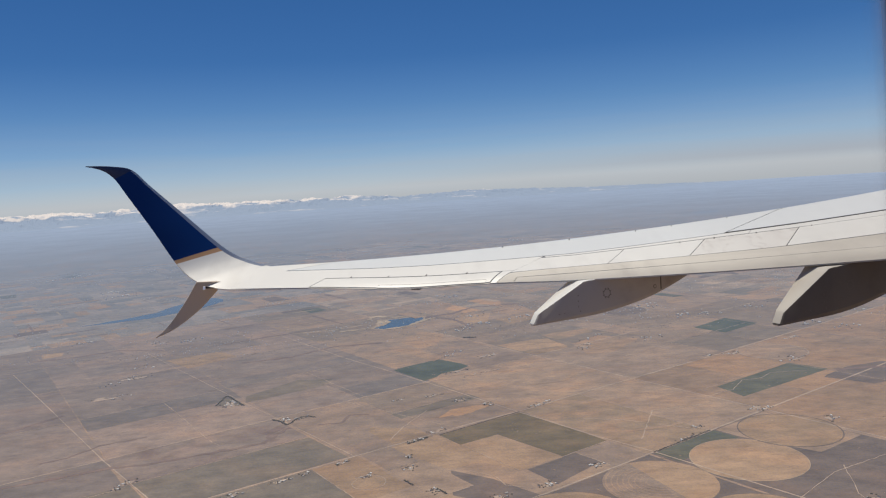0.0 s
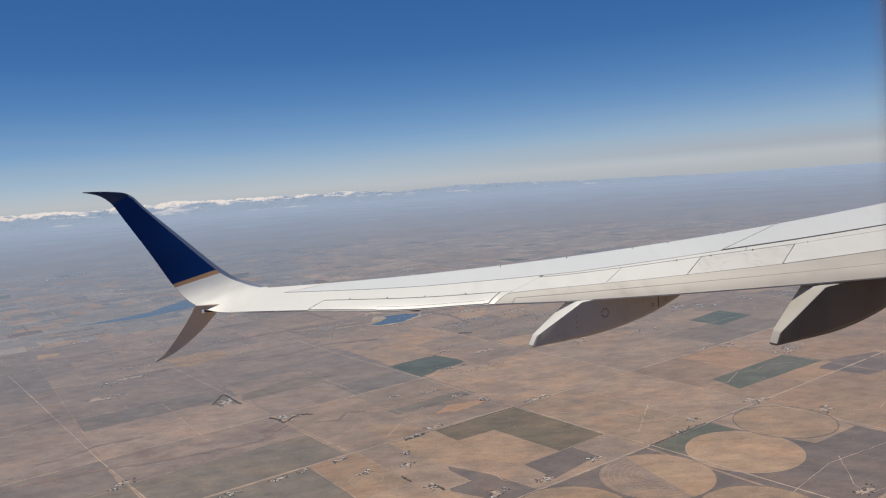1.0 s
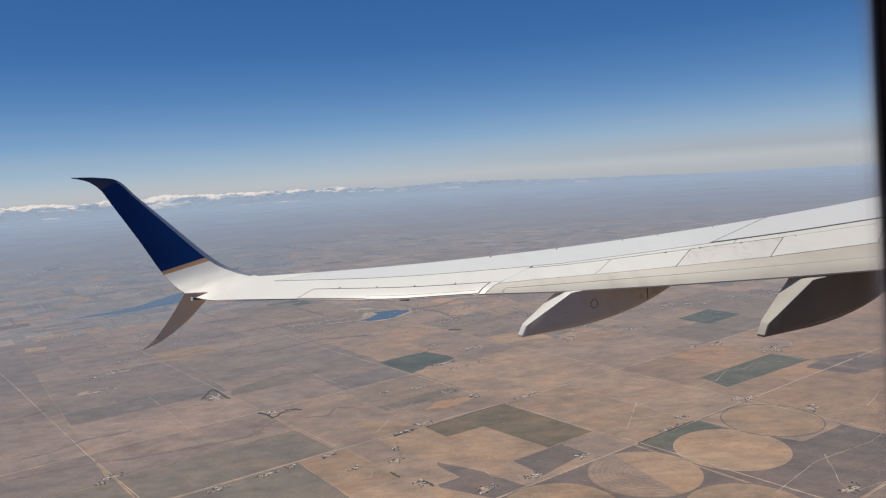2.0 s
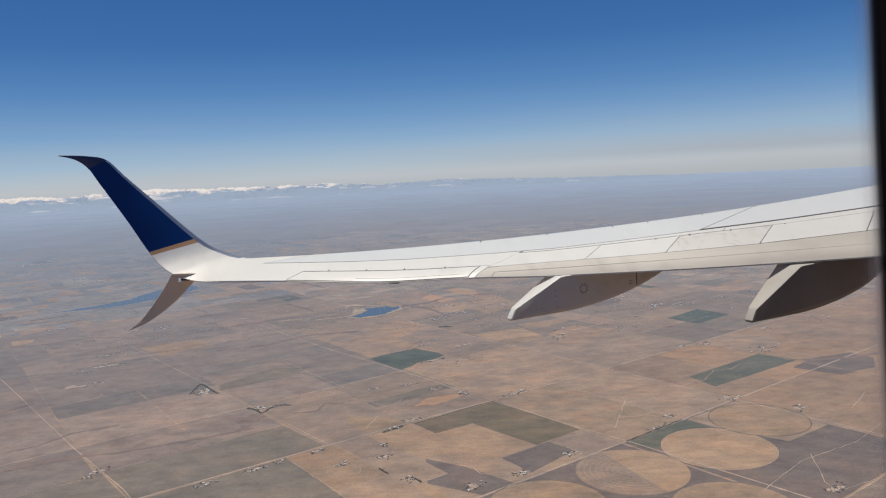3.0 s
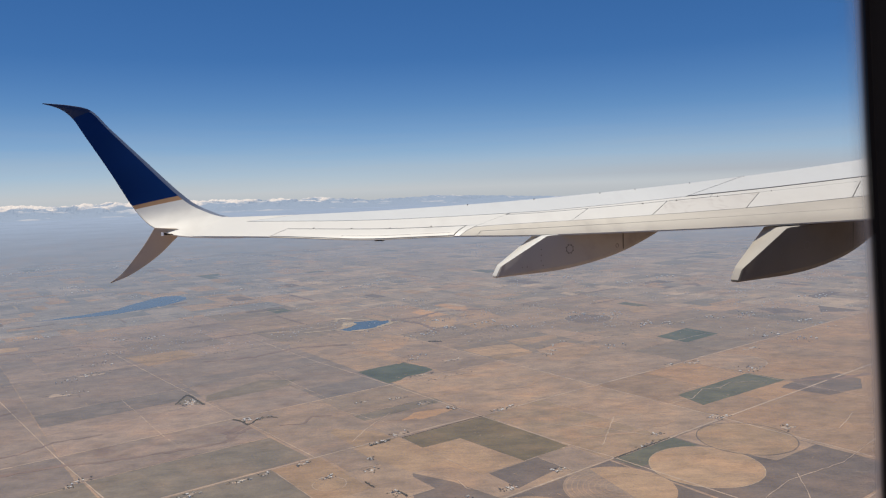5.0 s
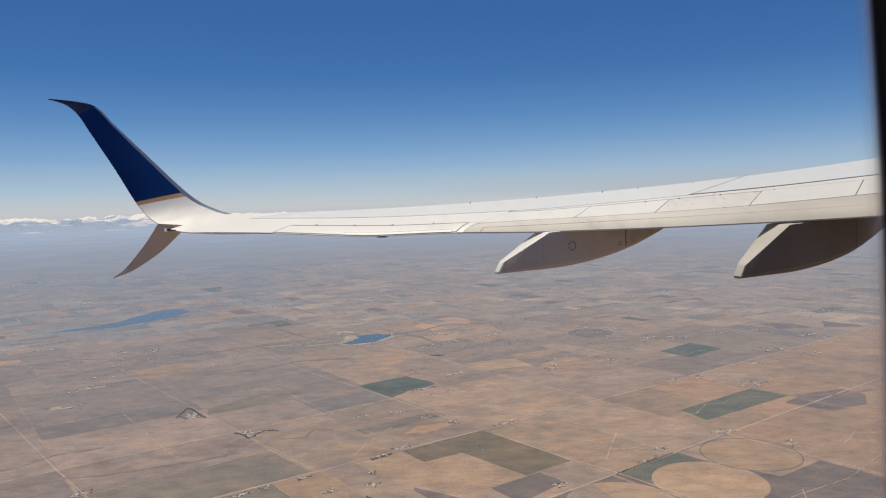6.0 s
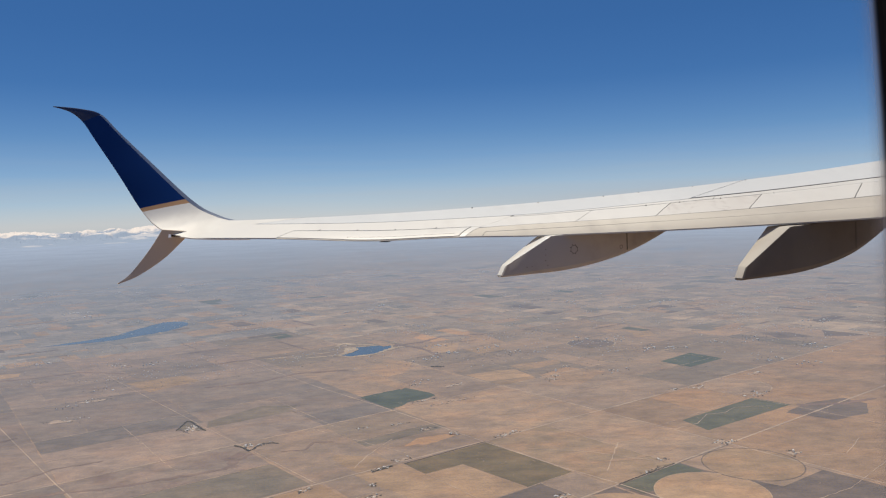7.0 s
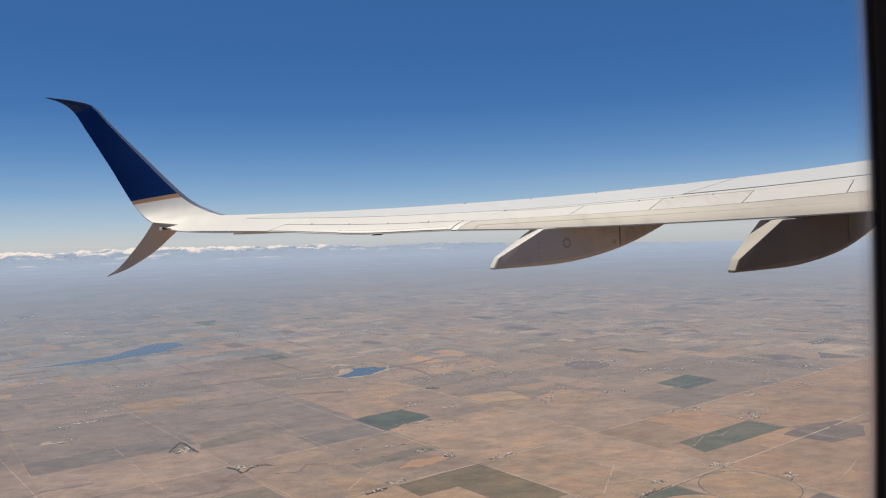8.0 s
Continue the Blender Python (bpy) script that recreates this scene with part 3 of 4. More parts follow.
def window_edge():
    """Bowed dark seal with a paler reveal behind it; the pane's rim along it imitates out-of-focus blur."""
    heights = [96.6 + 5.8 * i / 58 for i in range(59)]
    thing = tagged(empty("window_surround", edge_at(heights[0])), "dark cabin window surround with rounded rubber seal", "window frame", kind="structure")
    for name, prof, mat, lab in (
            ("seal", ((0.0, 0.004), (0.003, -0.004), (0.010, -0.010), (0.036, -0.016), (0.040, -0.012), (0.040, 0.03), (0.010, 0.03), (0.002, 0.014)), RUBBER, "black rounded rubber seal"),
            ("reveal", ((0.041, -0.014), (0.050, -0.024), (0.075, -0.034), (0.40, -0.16), (0.42, -0.16), (0.42, 0.06), (0.041, 0.04)), REVEAL, "dark brown-grey moulded reveal")):
        soften(part(name, loft([[edge_at(z) + Vector((a, b, 0)) for a, b in prof] for z in heights]), mat, thing, lab), 40)
    m = bpy.data.materials.new("blurred_rim_acrylic")
    m.use_nodes = True
    n, l = m.node_tree.nodes, m.node_tree.links
    mx, tr, df = n.new("ShaderNodeMixShader"), n.new("ShaderNodeBsdfTransparent"), n.new("ShaderNodeBsdfDiffuse")
    uv, sp = n.new("ShaderNodeUVMap"), n.new("ShaderNodeSeparateXYZ")
    uv.uv_map = "across"
    l.new(uv.outputs["UV"], sp.inputs[0])
    # both ramps fade to dark across the strip in place of lens blur
    l.new(ramp_node(n, l, sp.outputs["X"], [(0.0, (0, 0, 0)), (0.25, (0.03, 0.03, 0.03)), (0.5, (0.22, 0.22, 0.22)), (0.66, (0.62, 0.62, 0.62)), (0.78, (0.97, 0.97, 0.97)), (1.0, (1, 1, 1))]), mx.inputs["Fac"])
    l.new(ramp_node(n, l, sp.outputs["X"], [(0.5, (0.62, 0.56, 0.50)), (0.64, (0.46, 0.41, 0.355)), (0.73, (0.17, 0.148, 0.125)), (0.83, (0.018, 0.016, 0.0145))]), df.inputs["Color"])
    l.new(tr.outputs[0], mx.inputs[1])
    l.new(df.outputs[0], mx.inputs[2])
    l.new(mx.outputs[0], n["Material Output"].inputs["Surface"])
    bm = bmesh.new()
    lay = bm.loops.layers.uv.new("across")
    rows = [[bm.verts.new(edge_at(z) + Vector((-0.070 + 0.057 * k / 4, -0.018, 0))) for k in range(5)] for z in heights]
    for p, q in zip(rows, rows[1:]):
        for k in range(4):
            f = bm.faces.new((p[k], p[k + 1], q[k + 1], q[k]))
            for lp, g in zip(f.loops, (k, k + 1, k + 1, k)):
                lp[lay].uv = (g / 4, 0.5)
    part("pane_rim", bm, m, thing, "rim of the acrylic pane, imitating out-of-focus blur")


window_edge()

# ---- ground: farm grid, a along 35 degrees, b across it ----
ORIGIN, TH, UNIT = Vector((25.89, 312.38, 0)), radians(34.54), 0.9702
EA, EB = Vector((math.cos(TH), math.sin(TH), 0)), Vector((-math.sin(TH), math.cos(TH), 0))


def grid(a, b, z=0.0):
    return ORIGIN + (EA * a + EB * b) * UNIT + Vector((0, 0, z))


def disc(r0, r1, n, z):
    bm = bmesh.new()
    rs = [r0 + (r1 - r0) * (i / 12) ** 2 for i in range(13)]
    vs = [[bm.verts.new((r * math.cos(2 * math.pi * k / n), r * math.sin(2 * math.pi * k / n), z)) for k in range(n)] for r in rs if r > 0]
    for p, q in zip(vs, vs[1:]):
        for k in range(n):
            j = (k + 1) % n
            bm.faces.new((p[k], p[j], q[j], q[k]))
    if r0 == 0:
        bm.faces.new(vs[0])
    return bm


tagged(link("ground", disc(0, 4960, 96, 0.0), PLAIN), "dry brown farmland plain reaching the horizon", "ground", kind="structure")


LAYER = [0]


def field(name, outline, mat, label, z=0.05, cat="field", rough=0.12):
    """A thin slab of sown or fallow earth with a slightly uneven edge; each lies a little above the last."""
    if name != "field" or mat not in (FIELD, MAUVE, RUSSET):
        LAYER[0] += 1
    z = 0.25 * z + (0.0002 * LAYER[0] if name != "field" or mat not in (FIELD, MAUVE, RUSSET) else 0.0)
    bm = bmesh.new()
    pts = []
    for (a, b), (c, d) in zip(outline, outline[1:] + outline[:1]):
        n = max(1, int(math.hypot(c - a, d - b) / 5))
        for i in range(n):
            u = i / n
            j = 0.0 if i == 0 else random.uniform(-rough, rough)
            pts.append((a + (c - a) * u + j, b + (d - b) * u - j))
    top = [bm.verts.new(grid(a, b, z)) for a, b in pts]
    low = [bm.verts.new(grid(a, b, 0.0)) for a, b in pts]
    bm.faces.new(top)
    for i in range(len(pts)):
        j = (i + 1) % len(pts)
        bm.faces.new((top[i], top[j], low[j], low[i]))
    bmesh.ops.triangulate(bm, faces=[f for f in bm.faces if len(f.verts) > 4])
    return tagged(link(name, bm, mat), label, cat)


def rect(a0, b0, a1, b1):
    return [(a0, b0), (a1, b0), (a1, b1), (a0, b1)]


def circle(a, b, r, n=48):
    return [(a + r * math.cos(2 * math.pi * i / n), b + r * math.sin(2 * math.pi * i / n)) for i in range(n)]


def blot(a, b, ra, rb, n=14):
    return [(a + ra * math.cos(q) * random.uniform(0.55, 1.1), b + rb * math.sin(q) * random.uniform(0.55, 1.1)) for q in [2 * math.pi * i / n for i in range(n)]]


A_LINES = [-320, -240, -160, -86, 0, 73] + [147 + 75 * i for i in range(46)]
B_LINES = [-222, -147, -72, 0, 74] + [145 + 75 * i for i in range(46)]
HAND = {(-86, -72), (0, -72), (0, 0), (-86, 0), (-160, 0), (0, -147), (-86, -147), (0, 74), (-160, -72)}


def split(a0, b0, a1, b1, depth, out):
    if depth == 0 or (depth < 2 and random.random() < 0.35):
        out.append((a0, b0, a1, b1))
        return
    k = random.choice((0.5, 0.5, 0.5, 0.33, 0.67, 0.25))
    if (a1 - a0) * random.uniform(0.6, 1.6) > (b1 - b0):
        m = a0 + (a1 - a0) * k
        split(a0, b0, m, b1, depth - 1, out), split(m, b0, a1, b1, depth - 1, out)
    else:
        m = b0 + (b1 - b0) * k
        split(a0, b0, a1, m, depth - 1, out), split(a0, m, a1, b1, depth - 1, out)


far_v, far_f, grey_f = [], [], []
for i in range(len(A_LINES) - 1):
    for j in range(len(B_LINES) - 1):
        a0, a1, b0, b1 = A_LINES[i], A_LINES[i + 1], B_LINES[j], B_LINES[j + 1]
        if (a0, b0) in HAND:
            continue
        c = grid((a0 + a1) / 2, (b0 + b1) / 2)
        if c.y < 120 or abs(c.x) > 0.85 * c.y + 60 or c.length > 3500:
            continue
        cells = []
        split(a0 + 0.1, b0 + 0.1, a1 - 0.1, b1 - 0.1, random.choice((1, 2, 2, 3)) if c.length < 620 else random.choice((3, 4, 4, 5)), cells)
        for q in cells:
            g = 0.05
            r = rect(q[0] + g, q[1] + g, q[2] - g, q[3] - g)
            if c.length < 620:
                field("field", r, MAUVE if a0 < -80 else RUSSET if a0 > 70 and b0 < 0 else FIELD, "dry farm field of bare soil and stubble", 0.05, "field", 0.3)
            elif random.random() < 0.85:
                k = len(far_v)
                far_v += [grid(a, b, 0.04) for a, b in r]
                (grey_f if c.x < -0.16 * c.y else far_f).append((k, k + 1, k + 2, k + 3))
for cells, mat, lab in ((far_f, FARFIELD, "patchwork of distant brown and grey farm fields"), (grey_f, FARHAZED, "patchwork of distant fields, haze put into their blue-grey and mauve")):
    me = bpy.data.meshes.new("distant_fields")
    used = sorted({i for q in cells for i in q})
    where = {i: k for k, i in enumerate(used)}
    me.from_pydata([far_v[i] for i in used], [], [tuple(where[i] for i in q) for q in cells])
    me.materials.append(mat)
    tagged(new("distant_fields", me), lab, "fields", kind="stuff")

# fields that stand out
field("field", [(-44.5, 0), (-0.6, -0.6), (-0.6, -52), (-24, -52), (-26.5, -16), (-44.5, -15)], OLIVE, "dark olive L-shaped field of sparse green crop")
field("field", [(-44.5, -15.3), (-26.8, -16.3), (-24.5, -52), (-44, -51.5), (-49.8, -35.2), (-62.3, -33.3), (-66, -11), (-66, 2.4), (-44.8, 1.8)], TAN, "tan stubble field beside the olive field")
field("field", [(-41.8, -52.4), (-18, -52.4), (-18, -65), (-42.5, -69)], FALLOW, "dark slate-grey fallow field beside a farmstead")
field("field", rect(-17.7, -71.4, -0.6, -52.4), GREYFIELD, "grey stubble field with thin cover")
field("field", [(-62, -34), (-50, -36), (-44.5, -52), (-43.5, -69), (-52, -71)], PLAIN, "tan-brown field with a curved track")
field("field", [(-62.3, -34), (-56, -50), (-52.5, -71.2), (-66, -71.2), (-74, -52)], FALLOW, "dark purple-brown fallow field")
field("field", rect(-79.4, -18, -66.3, 2.6), GREYFIELD, "grey-brown field with a faint track ring")
field("field", rect(-79.4, -50, -64, -18.4), PLAIN, "brown field of bare soil with scattered yards")
field("field", rect(-78.8, -71.4, -74.4, -50.4), TAN, "tan plot beside a dark windbreak")
field("field", rect(-100, -36, -80.8, 2.8), TAN2, "orange-tan field with a worn ring track")
field("field", [(-153.6, -71), (-100.4, -71), (-100.4, 3.4), (-154.6, 3.4)], GREYDARK, "grey-green stubble field behind roadside yards")
field("field", [(-239.4, 6.4), (-155.8, 5.4), (-158, 38), (-239.4, 38)], GREYDARK, "wide dark grey stubble field")
field("field", [(-239.4, -71), (-154.2, -71), (-155.2, 3.6), (-239.4, 4.6)], WASHED, "wide dark grey-brown stubble field")
field("field", rect(0.6, -71.4, 35.4, 0.2), OLIVE2, "pale olive-brown grazed field crossed by faint tracks")
field("field", rect(35.6, -71.4, 70.4, -0.6), PLAIN, "reddish brown grazed field")
field("field", rect(0.6, 0.6, 72.4, 73.2), PLAIN, "wide brown stubble field")
field("field", rect(-84.6, 4.4, -45, 73), GREYFIELD, "grey-brown stubble field")
field("field", rect(-44.6, 40, -0.6, 73.2), FIELD, "brown field divided by darker strips")
field("field", rect(-44.6, 30.4, -0.6, 39.6), GREYDARK, "long dark grey strip of stubble ground")
field("field", rect(-44.5, 0.8, -0.8, 30), GREYFIELD, "grey-brown field around an orange soil patch")
field("bare_soil", blot(-17, 19, 15, 6, 20), ORANGE, "bright orange bare soil patch", 0.09, "field", 0.6)
field("field", [(-64, 1), (-47, 1), (-47, 14), (-60, 30), (-64, 26)], TAN2, "light tan strip beside the road", 0.08)
field("field", [(-155.2, 5.2), (-84, 5.2), (-86, 38), (-157.2, 38)], GREYDARK, "wide grey-green stubble field")
field("field", [(-157.8, 38.8), (-86.2, 38.8), (-86.8, 73.4), (-160.4, 73.4)], WASHED, "purple-brown field with dark wash lines")
field("field", [(-2.6, 76.5), (-2.2, 109.5), (29, 114), (33, 92), (32, 84), (24, 81.5), (12, 82), (6, 78)], GREEN, "dark green winter wheat field")
field("field", rect(33.4, 74.8, 72.2, 110), GREYFIELD, "grey-brown field beside green wheat")
field("field", rect(0.6, 111, 36, 144.4), PLAIN, "brown stubble field near a lake")
field("field", rect(36.4, 110.6, 70.4, 144.4), GREYFIELD, "grey stubble field near a lake")
field("field", [(75, 112), (74.5, 88), (103, 80), (109, 103), (96, 109)], TAN, "light orange-tan field", 0.09)
field("field", [(88, -38), (83, -55.5), (149, -58), (148, -38)], GREEN2, "long green field crossed by a pale track", 0.09)
field("field", [(190.7, 52.5), (228, 56), (226, 30), (189.5, 28.5)], GREEN, "dark blue-green field far off", 0.09)
field("field", [(-88.4, 110.5), (-84, 122), (-51, 132), (-36, 119), (-44, 110)], GREYDARK, "grey-green field of thin cover", 0.09)
field("field", [(134, -64), (158, -62), (180, -69), (177, -82), (160, -90), (138, -85)], FALLOW, "dark purple patch of fallow ground", 0.09, "field", 0.8)
field("field", rect(0.6, -146, 70.4, -72.6), FALLOW, "dark brown fallow ground round irrigated circles")
field("field", rect(2.0, -84, 37, -72.8), GREEN2, "dark green corner beside a tan circle", 0.07)
field("field", [(38, -73), (70, -73), (70, -113), (44, -112), (38, -84)], PLAIN, "reddish ground round a pivot circle", 0.07)
field("field", rect(73.6, -146, 146, -72.6), RUSSET, "reddish brown open ground", 0.07)
field("field", rect(-79.4, -146, -0.6, -72.6), FALLOW, "dark brown fallow ground round irrigated circles")
# far patches: fallow, thin crop and bare orange ground
field("field", [(382, 42.6), (408, 26.2), (368, 4.6), (346, 21.9)], FALLOW, "dark fallow field far off", 0.10, "field", 0.6)
field("field", [(347, 124), (371, 118), (341, 89), (320, 100)], GREYFIELD, "grey-green field far off", 0.10, "field", 0.6)
field("field", [(331, 66), (346, 49), (340, 28.3), (318, 42.2)], FALLOW, "dark streak of fallow ground", 0.10, "field", 0.6)
field("field", [(49.6, 368), (66, 373), (65, 341), (49.3, 337)], GREEN, "small dark green plot far off", 0.10, "field", 0.6)
field("field", [(32.1, 420), (52.2, 413), (41.6, 358), (17.9, 359)], GREYFIELD, "grey plot beside a dark one", 0.10, "field", 0.6)
field("field", [(5.8, 175), (33.7, 184), (29, 161), (6.6, 154)], GREYFIELD, "thin grey-green cover on pasture", 0.10, "field", 0.6)
field("field", [(-156, 348), (-142, 342), (-145, 329), (-158, 329)], TAN, "pale bare strip far off", 0.10, "field", 0.6)
field("field", [(-90, 381), (-75, 386), (-70, 373), (-85, 359)], TAN, "pale tan plot near a reservoir", 0.10, "field", 0.6)
field("field", [(-94, 250), (-58, 246), (-55.5, 222), (-89, 213.5)], TAN2, "long pale tan strip", 0.10, "field", 0.6)
field("field", [(132, 254), (169, 276), (195, 261), (168, 223), (131, 224)], ORANGE, "orange bare plot far off", 0.10, "field", 0.6)
field("field", [(99, 201), (125, 219), (143, 207), (118, 178)], TAN, "pale tan plot far off", 0.10, "field", 0.6)
field("field", [(24.2, 156), (34.7, 153), (32.1, 112), (24.9, 109)], ORANGE2, "narrow orange strip along a wheat field", 0.10, "field", 0.6)
field("field", [(39.1, 171), (67, 191), (74, 169), (53.1, 146), (37.2, 143)], ORANGE2, "reddish field beside a lake", 0.10, "field", 0.6)
field("field", [(155, 233), (181, 221), (169, 182), (143, 189)], ORANGE2, "reddish streaked field", 0.10, "field", 0.6)
field("field", [(129, 183), (156, 178), (151, 159), (125, 160)], TAN2, "brown streaked field", 0.10, "field", 0.6)
field("field", [(74.5, 86), (103, 79), (100, 74.6), (74.5, 74.6)], TAN2, "brown field of stubble", 0.10, "field", 0.6)
field("field", [(113, 114), (149, 105.5), (142, 95), (109, 95)], OLIVE2, "olive field beside a tan one", 0.10, "field", 0.6)
field("field", [(108, 79), (136, 84), (144, 58.6), (109, 45.3), (95, 53.7)], ORANGE2, "reddish field with a farm", 0.10, "field", 0.6)
field("field", [(75, 34), (92, 30), (87, 14), (77, 8)], GREYFIELD, "dark irregular hollow in brown ground", 0.10, "field", 0.6)
field("field", [(273, 149), (291, 146), (271, 116), (253, 121)], TAN, "pale tan plot far off", 0.10, "field", 0.6)
field("field", [(226, 167), (262, 170), (251, 148), (220, 150)], GREYFIELD, "grey plot beyond a pivot circle", 0.10, "field", 0.6)
field("field", [(202, 304), (233, 296), (222, 265), (188, 268)], OLIVE2, "dry olive plot far off", 0.10, "field", 0.6)
field("field", [(380, 192), (427, 187), (408, 159), (363, 164)], FALLOW, "dark blue-grey plot far off", 0.10, "field", 0.6)
field("field", [(362, 380), (440, 420), (474, 434), (470, 388), (362, 340)], GREEN, "dark blue-green field far off", 0.10, "field", 0.6)
field("field", [(123, 684), (175, 700), (142, 611), (100, 612)], GREYFIELD, "grey-green plot far off", 0.10, "field", 0.6)
field("field", [(91, 696), (128, 698), (110, 634), (75, 627)], GREEN, "dark blue-green plot far off", 0.10, "field", 0.6)
field("field", [(590, 408), (602, 446), (692, 447), (640, 414)], FALLOW, "dark blue-grey plot far off", 0.10, "field", 0.6)
PIVOTS = ((21, -98.4, 19.6, TAN, "tan centre-pivot circle with sharp edge"), (57.5, -92, 18.6, TAN2, "faint brown centre-pivot circle"),
          (-17, -91, 18.8, TAN, "tan centre-pivot circle with curved sowing rows"), (-56, -91, 19.0, TAN2, "orange-tan centre-pivot circle of stubble"),
          (-16, -129, 18.5, TAN2, "tan centre-pivot circle of dry stubble"), (165, -18, 18.5, PLAIN, "faint brown centre-pivot circle"), (210, 130.3, 17.5, FALLOW, "dark centre-pivot circle far off"))
for a, b, r, m, lab in PIVOTS:
    field("pivot_circle", circle(a, b, r, 64), m, lab, 0.11, "field", 0.05)
# half of one circle is still grey fallow
field("field", [(-17 + 18.7 * math.cos(radians(q)), -91 + 18.7 * math.sin(radians(q))) for q in range(75, 256, 6)], GREYFIELD, "grey half of a circle, sown in curved rows", 0.13, "field", 0.05)


def ribbon(name, points, width, mat, label, cat, z=0.15, wander=0.0, kind=""):
    """A narrow strip along points of the grid."""
    LAYER[0] += 1
    z = 0.35 * z + 0.0002 * LAYER[0]
    path = []
    for p, q in zip(points, points[1:]):
        n = max(1, int(math.hypot(q[0] - p[0], q[1] - p[1]) / (3.0 if wander else 12.0)))
        path += [(p[0] + (q[0] - p[0]) * i / n + random.uniform(-wander, wander), p[1] + (q[1] - p[1]) * i / n + random.uniform(-wander, wander)) for i in range(n)]
    path.append(points[-1])
    bm = bmesh.new()
    vs = []
    for k, (a, b) in enumerate(path):
        p, q = path[max(k - 1, 0)], path[min(k + 1, len(path) - 1)]
        d = Vector((q[0] - p[0], q[1] - p[1])).normalized()
        w = width * random.uniform(0.4, 1.3) if wander else width * random.uniform(0.85, 1.1)
        vs.append([bm.verts.new(grid(a - s * d.y * w / 2, b + s * d.x * w / 2, h)) for s, h in ((-1, 0.005), (-1, z), (1, z), (1, 0.005))])
    for p, q in zip(vs, vs[1:]):
        for k in range(3):
            bm.faces.new((p[k], p[k + 1], q[k + 1], q[k]))
    ob = tagged(link(name, bm, mat), label, cat)
    if kind:
        ob["kind"] = kind
    return ob


def road(points, width):
    return ribbon("road", points, width, DIRT, "pale dirt section road", "road", 0.15, 0.0, "structure")


MAIN_A, MAIN_B = {-160: 0.45, -86: 0.36, 0: 0.6, 73: 0.75}, {0: 0.9, 74: 0.65, -72: 0.85}
BENT_A = {-160: [(-152, -150), (-155, 16), (-161, 74), (-171, 205), (-178, 290)], -86: [(-82, 5), (-86, 72), (-88.4, 106), (-94, 211), (-98, 300)],
          0: [(6, -150), (3, -71), (0, -45), (-1.6, 1.4), (-3.2, 75), (-5, 107), (-8, 160), (-8, 290)]}
BENT_B = {0: [(-260, 6), (-143, 4.6), (-84, 3.8), (-24, 2.6), (0, 0.6), (43, 0.6), (130, -1), (420, 0)]}
for a in A_LINES[1:12]:
    road(BENT_A.get(a, [(a, -150), (a, 290 + 12 * (a > 0))]), MAIN_A.get(a, 0.26))
for b in B_LINES[1:11]:
    road(BENT_B.get(b, [(-260, b), (420, b)]), MAIN_B.get(b, 0.36))


def track(points, width=0.4):
    return ribbon("farm_track", points, width, DIRT, "thin pale farm track across the ground", "track", 0.16, 0.25, "structure")


track([(35.5, -71), (35.5, -0.6)], 0.3)
track([(-50, 73), (-34, 1)], 0.3)
track([(-44.6, 39.8), (-0.6, 39.8)], 0.3)
track([(-159, 38.4), (-87, 38.4)], 0.3)
track([(-79.4, -18.2), (-66.3, -18.2)], 0.3)
track([(-79, -50.2), (-64, -50.2)], 0.3)
track([(-100.2, -71), (-100.2, -1)], 0.3)
track([(-18, -71), (-18, -52.4)], 0.3)
track([(-44.5, -0.8), (-44.5, -51)], 0.3)
track([(0.6, 110.5), (70, 110.5)], 0.3)
track([(36.2, 110), (36.2, 144)], 0.3)
track([(109, 70), (109, 144)], 0.3)
track([(71, 108), (146, 108)], 0.3)
track([(-120, 70), (-120, 145)], 0.3)
track([(-160, 108), (-80, 108)], 0.3)
track([(-40, 70), (-40, 145)], 0.3)
track([(71, -36), (146, -36)], 0.3)
track([(109, 0), (109, 70)], 0.3)
track([(-240, 36), (-160, 36)], 0.3)
track([(147, 36), (222, 36)], 0.3)
track([(184, 0), (184, 70)], 0.3)
track([(-24, -52), (-0.6, -52)], 0.3)
track([(71, 34), (146, 34)], 0.3)
track([(72.6, -44), (88.8, -46), (105, -40), (114, -44), (125, -42), (141, -53)], 0.35)
track([(38, -123), (20, -137), (15.5, -143), (30, -146)], 0.25)
track([(0, -128), (30, -124), (60, -128), (100, -124)], 0.3)
track([(-58, -38), (-54, -50), (-56, -58), (-51, -66)], 0.35)
track([(6, -20), (22, -40), (34, -68)])
track([(10, -60), (40, -40), (66, -52)])
track([(-120, 66), (-119, 58), (-116, 57)], 0.3)
track([(-62, 10), (-50, 20), (-30, 32)])
track([(2, -72), (36, -72.4), (72, -71)], 0.5)
track([(78, -100), (95, -110), (120, -104)], 0.3)
track(circle(-90, -23, 6.0, 24) + [(-84, -23)], 0.3)
track(circle(165, -18, 18.2, 40) + [(183.2, -18)], 0.5)
for a, b, r in ((57.5, -92, 18.7), (-56, -91, 19.1), (-16, -129, 18.6)):
    ribbon("pivot_rim", circle(a, b, r, 48) + [(a + r, b)], 0.5, FALLOW, "dark wheel-worn rim of a pivot circle", "track", 0.14, 0.0, "structure")
ribbon("pivot_rim", circle(210, 130.3, 17.8, 48) + [(227.8, 130.3)], 0.6, SAND, "pale rim of a pivot circle", "track", 0.14, 0.0, "structure")
ribbon("pivot_rim", circle(21, -98.4, 19.7, 48) + [(40.7, -98.4)], 0.28, SAND, "pale rim of a pivot circle", "track", 0.14, 0.0, "structure")
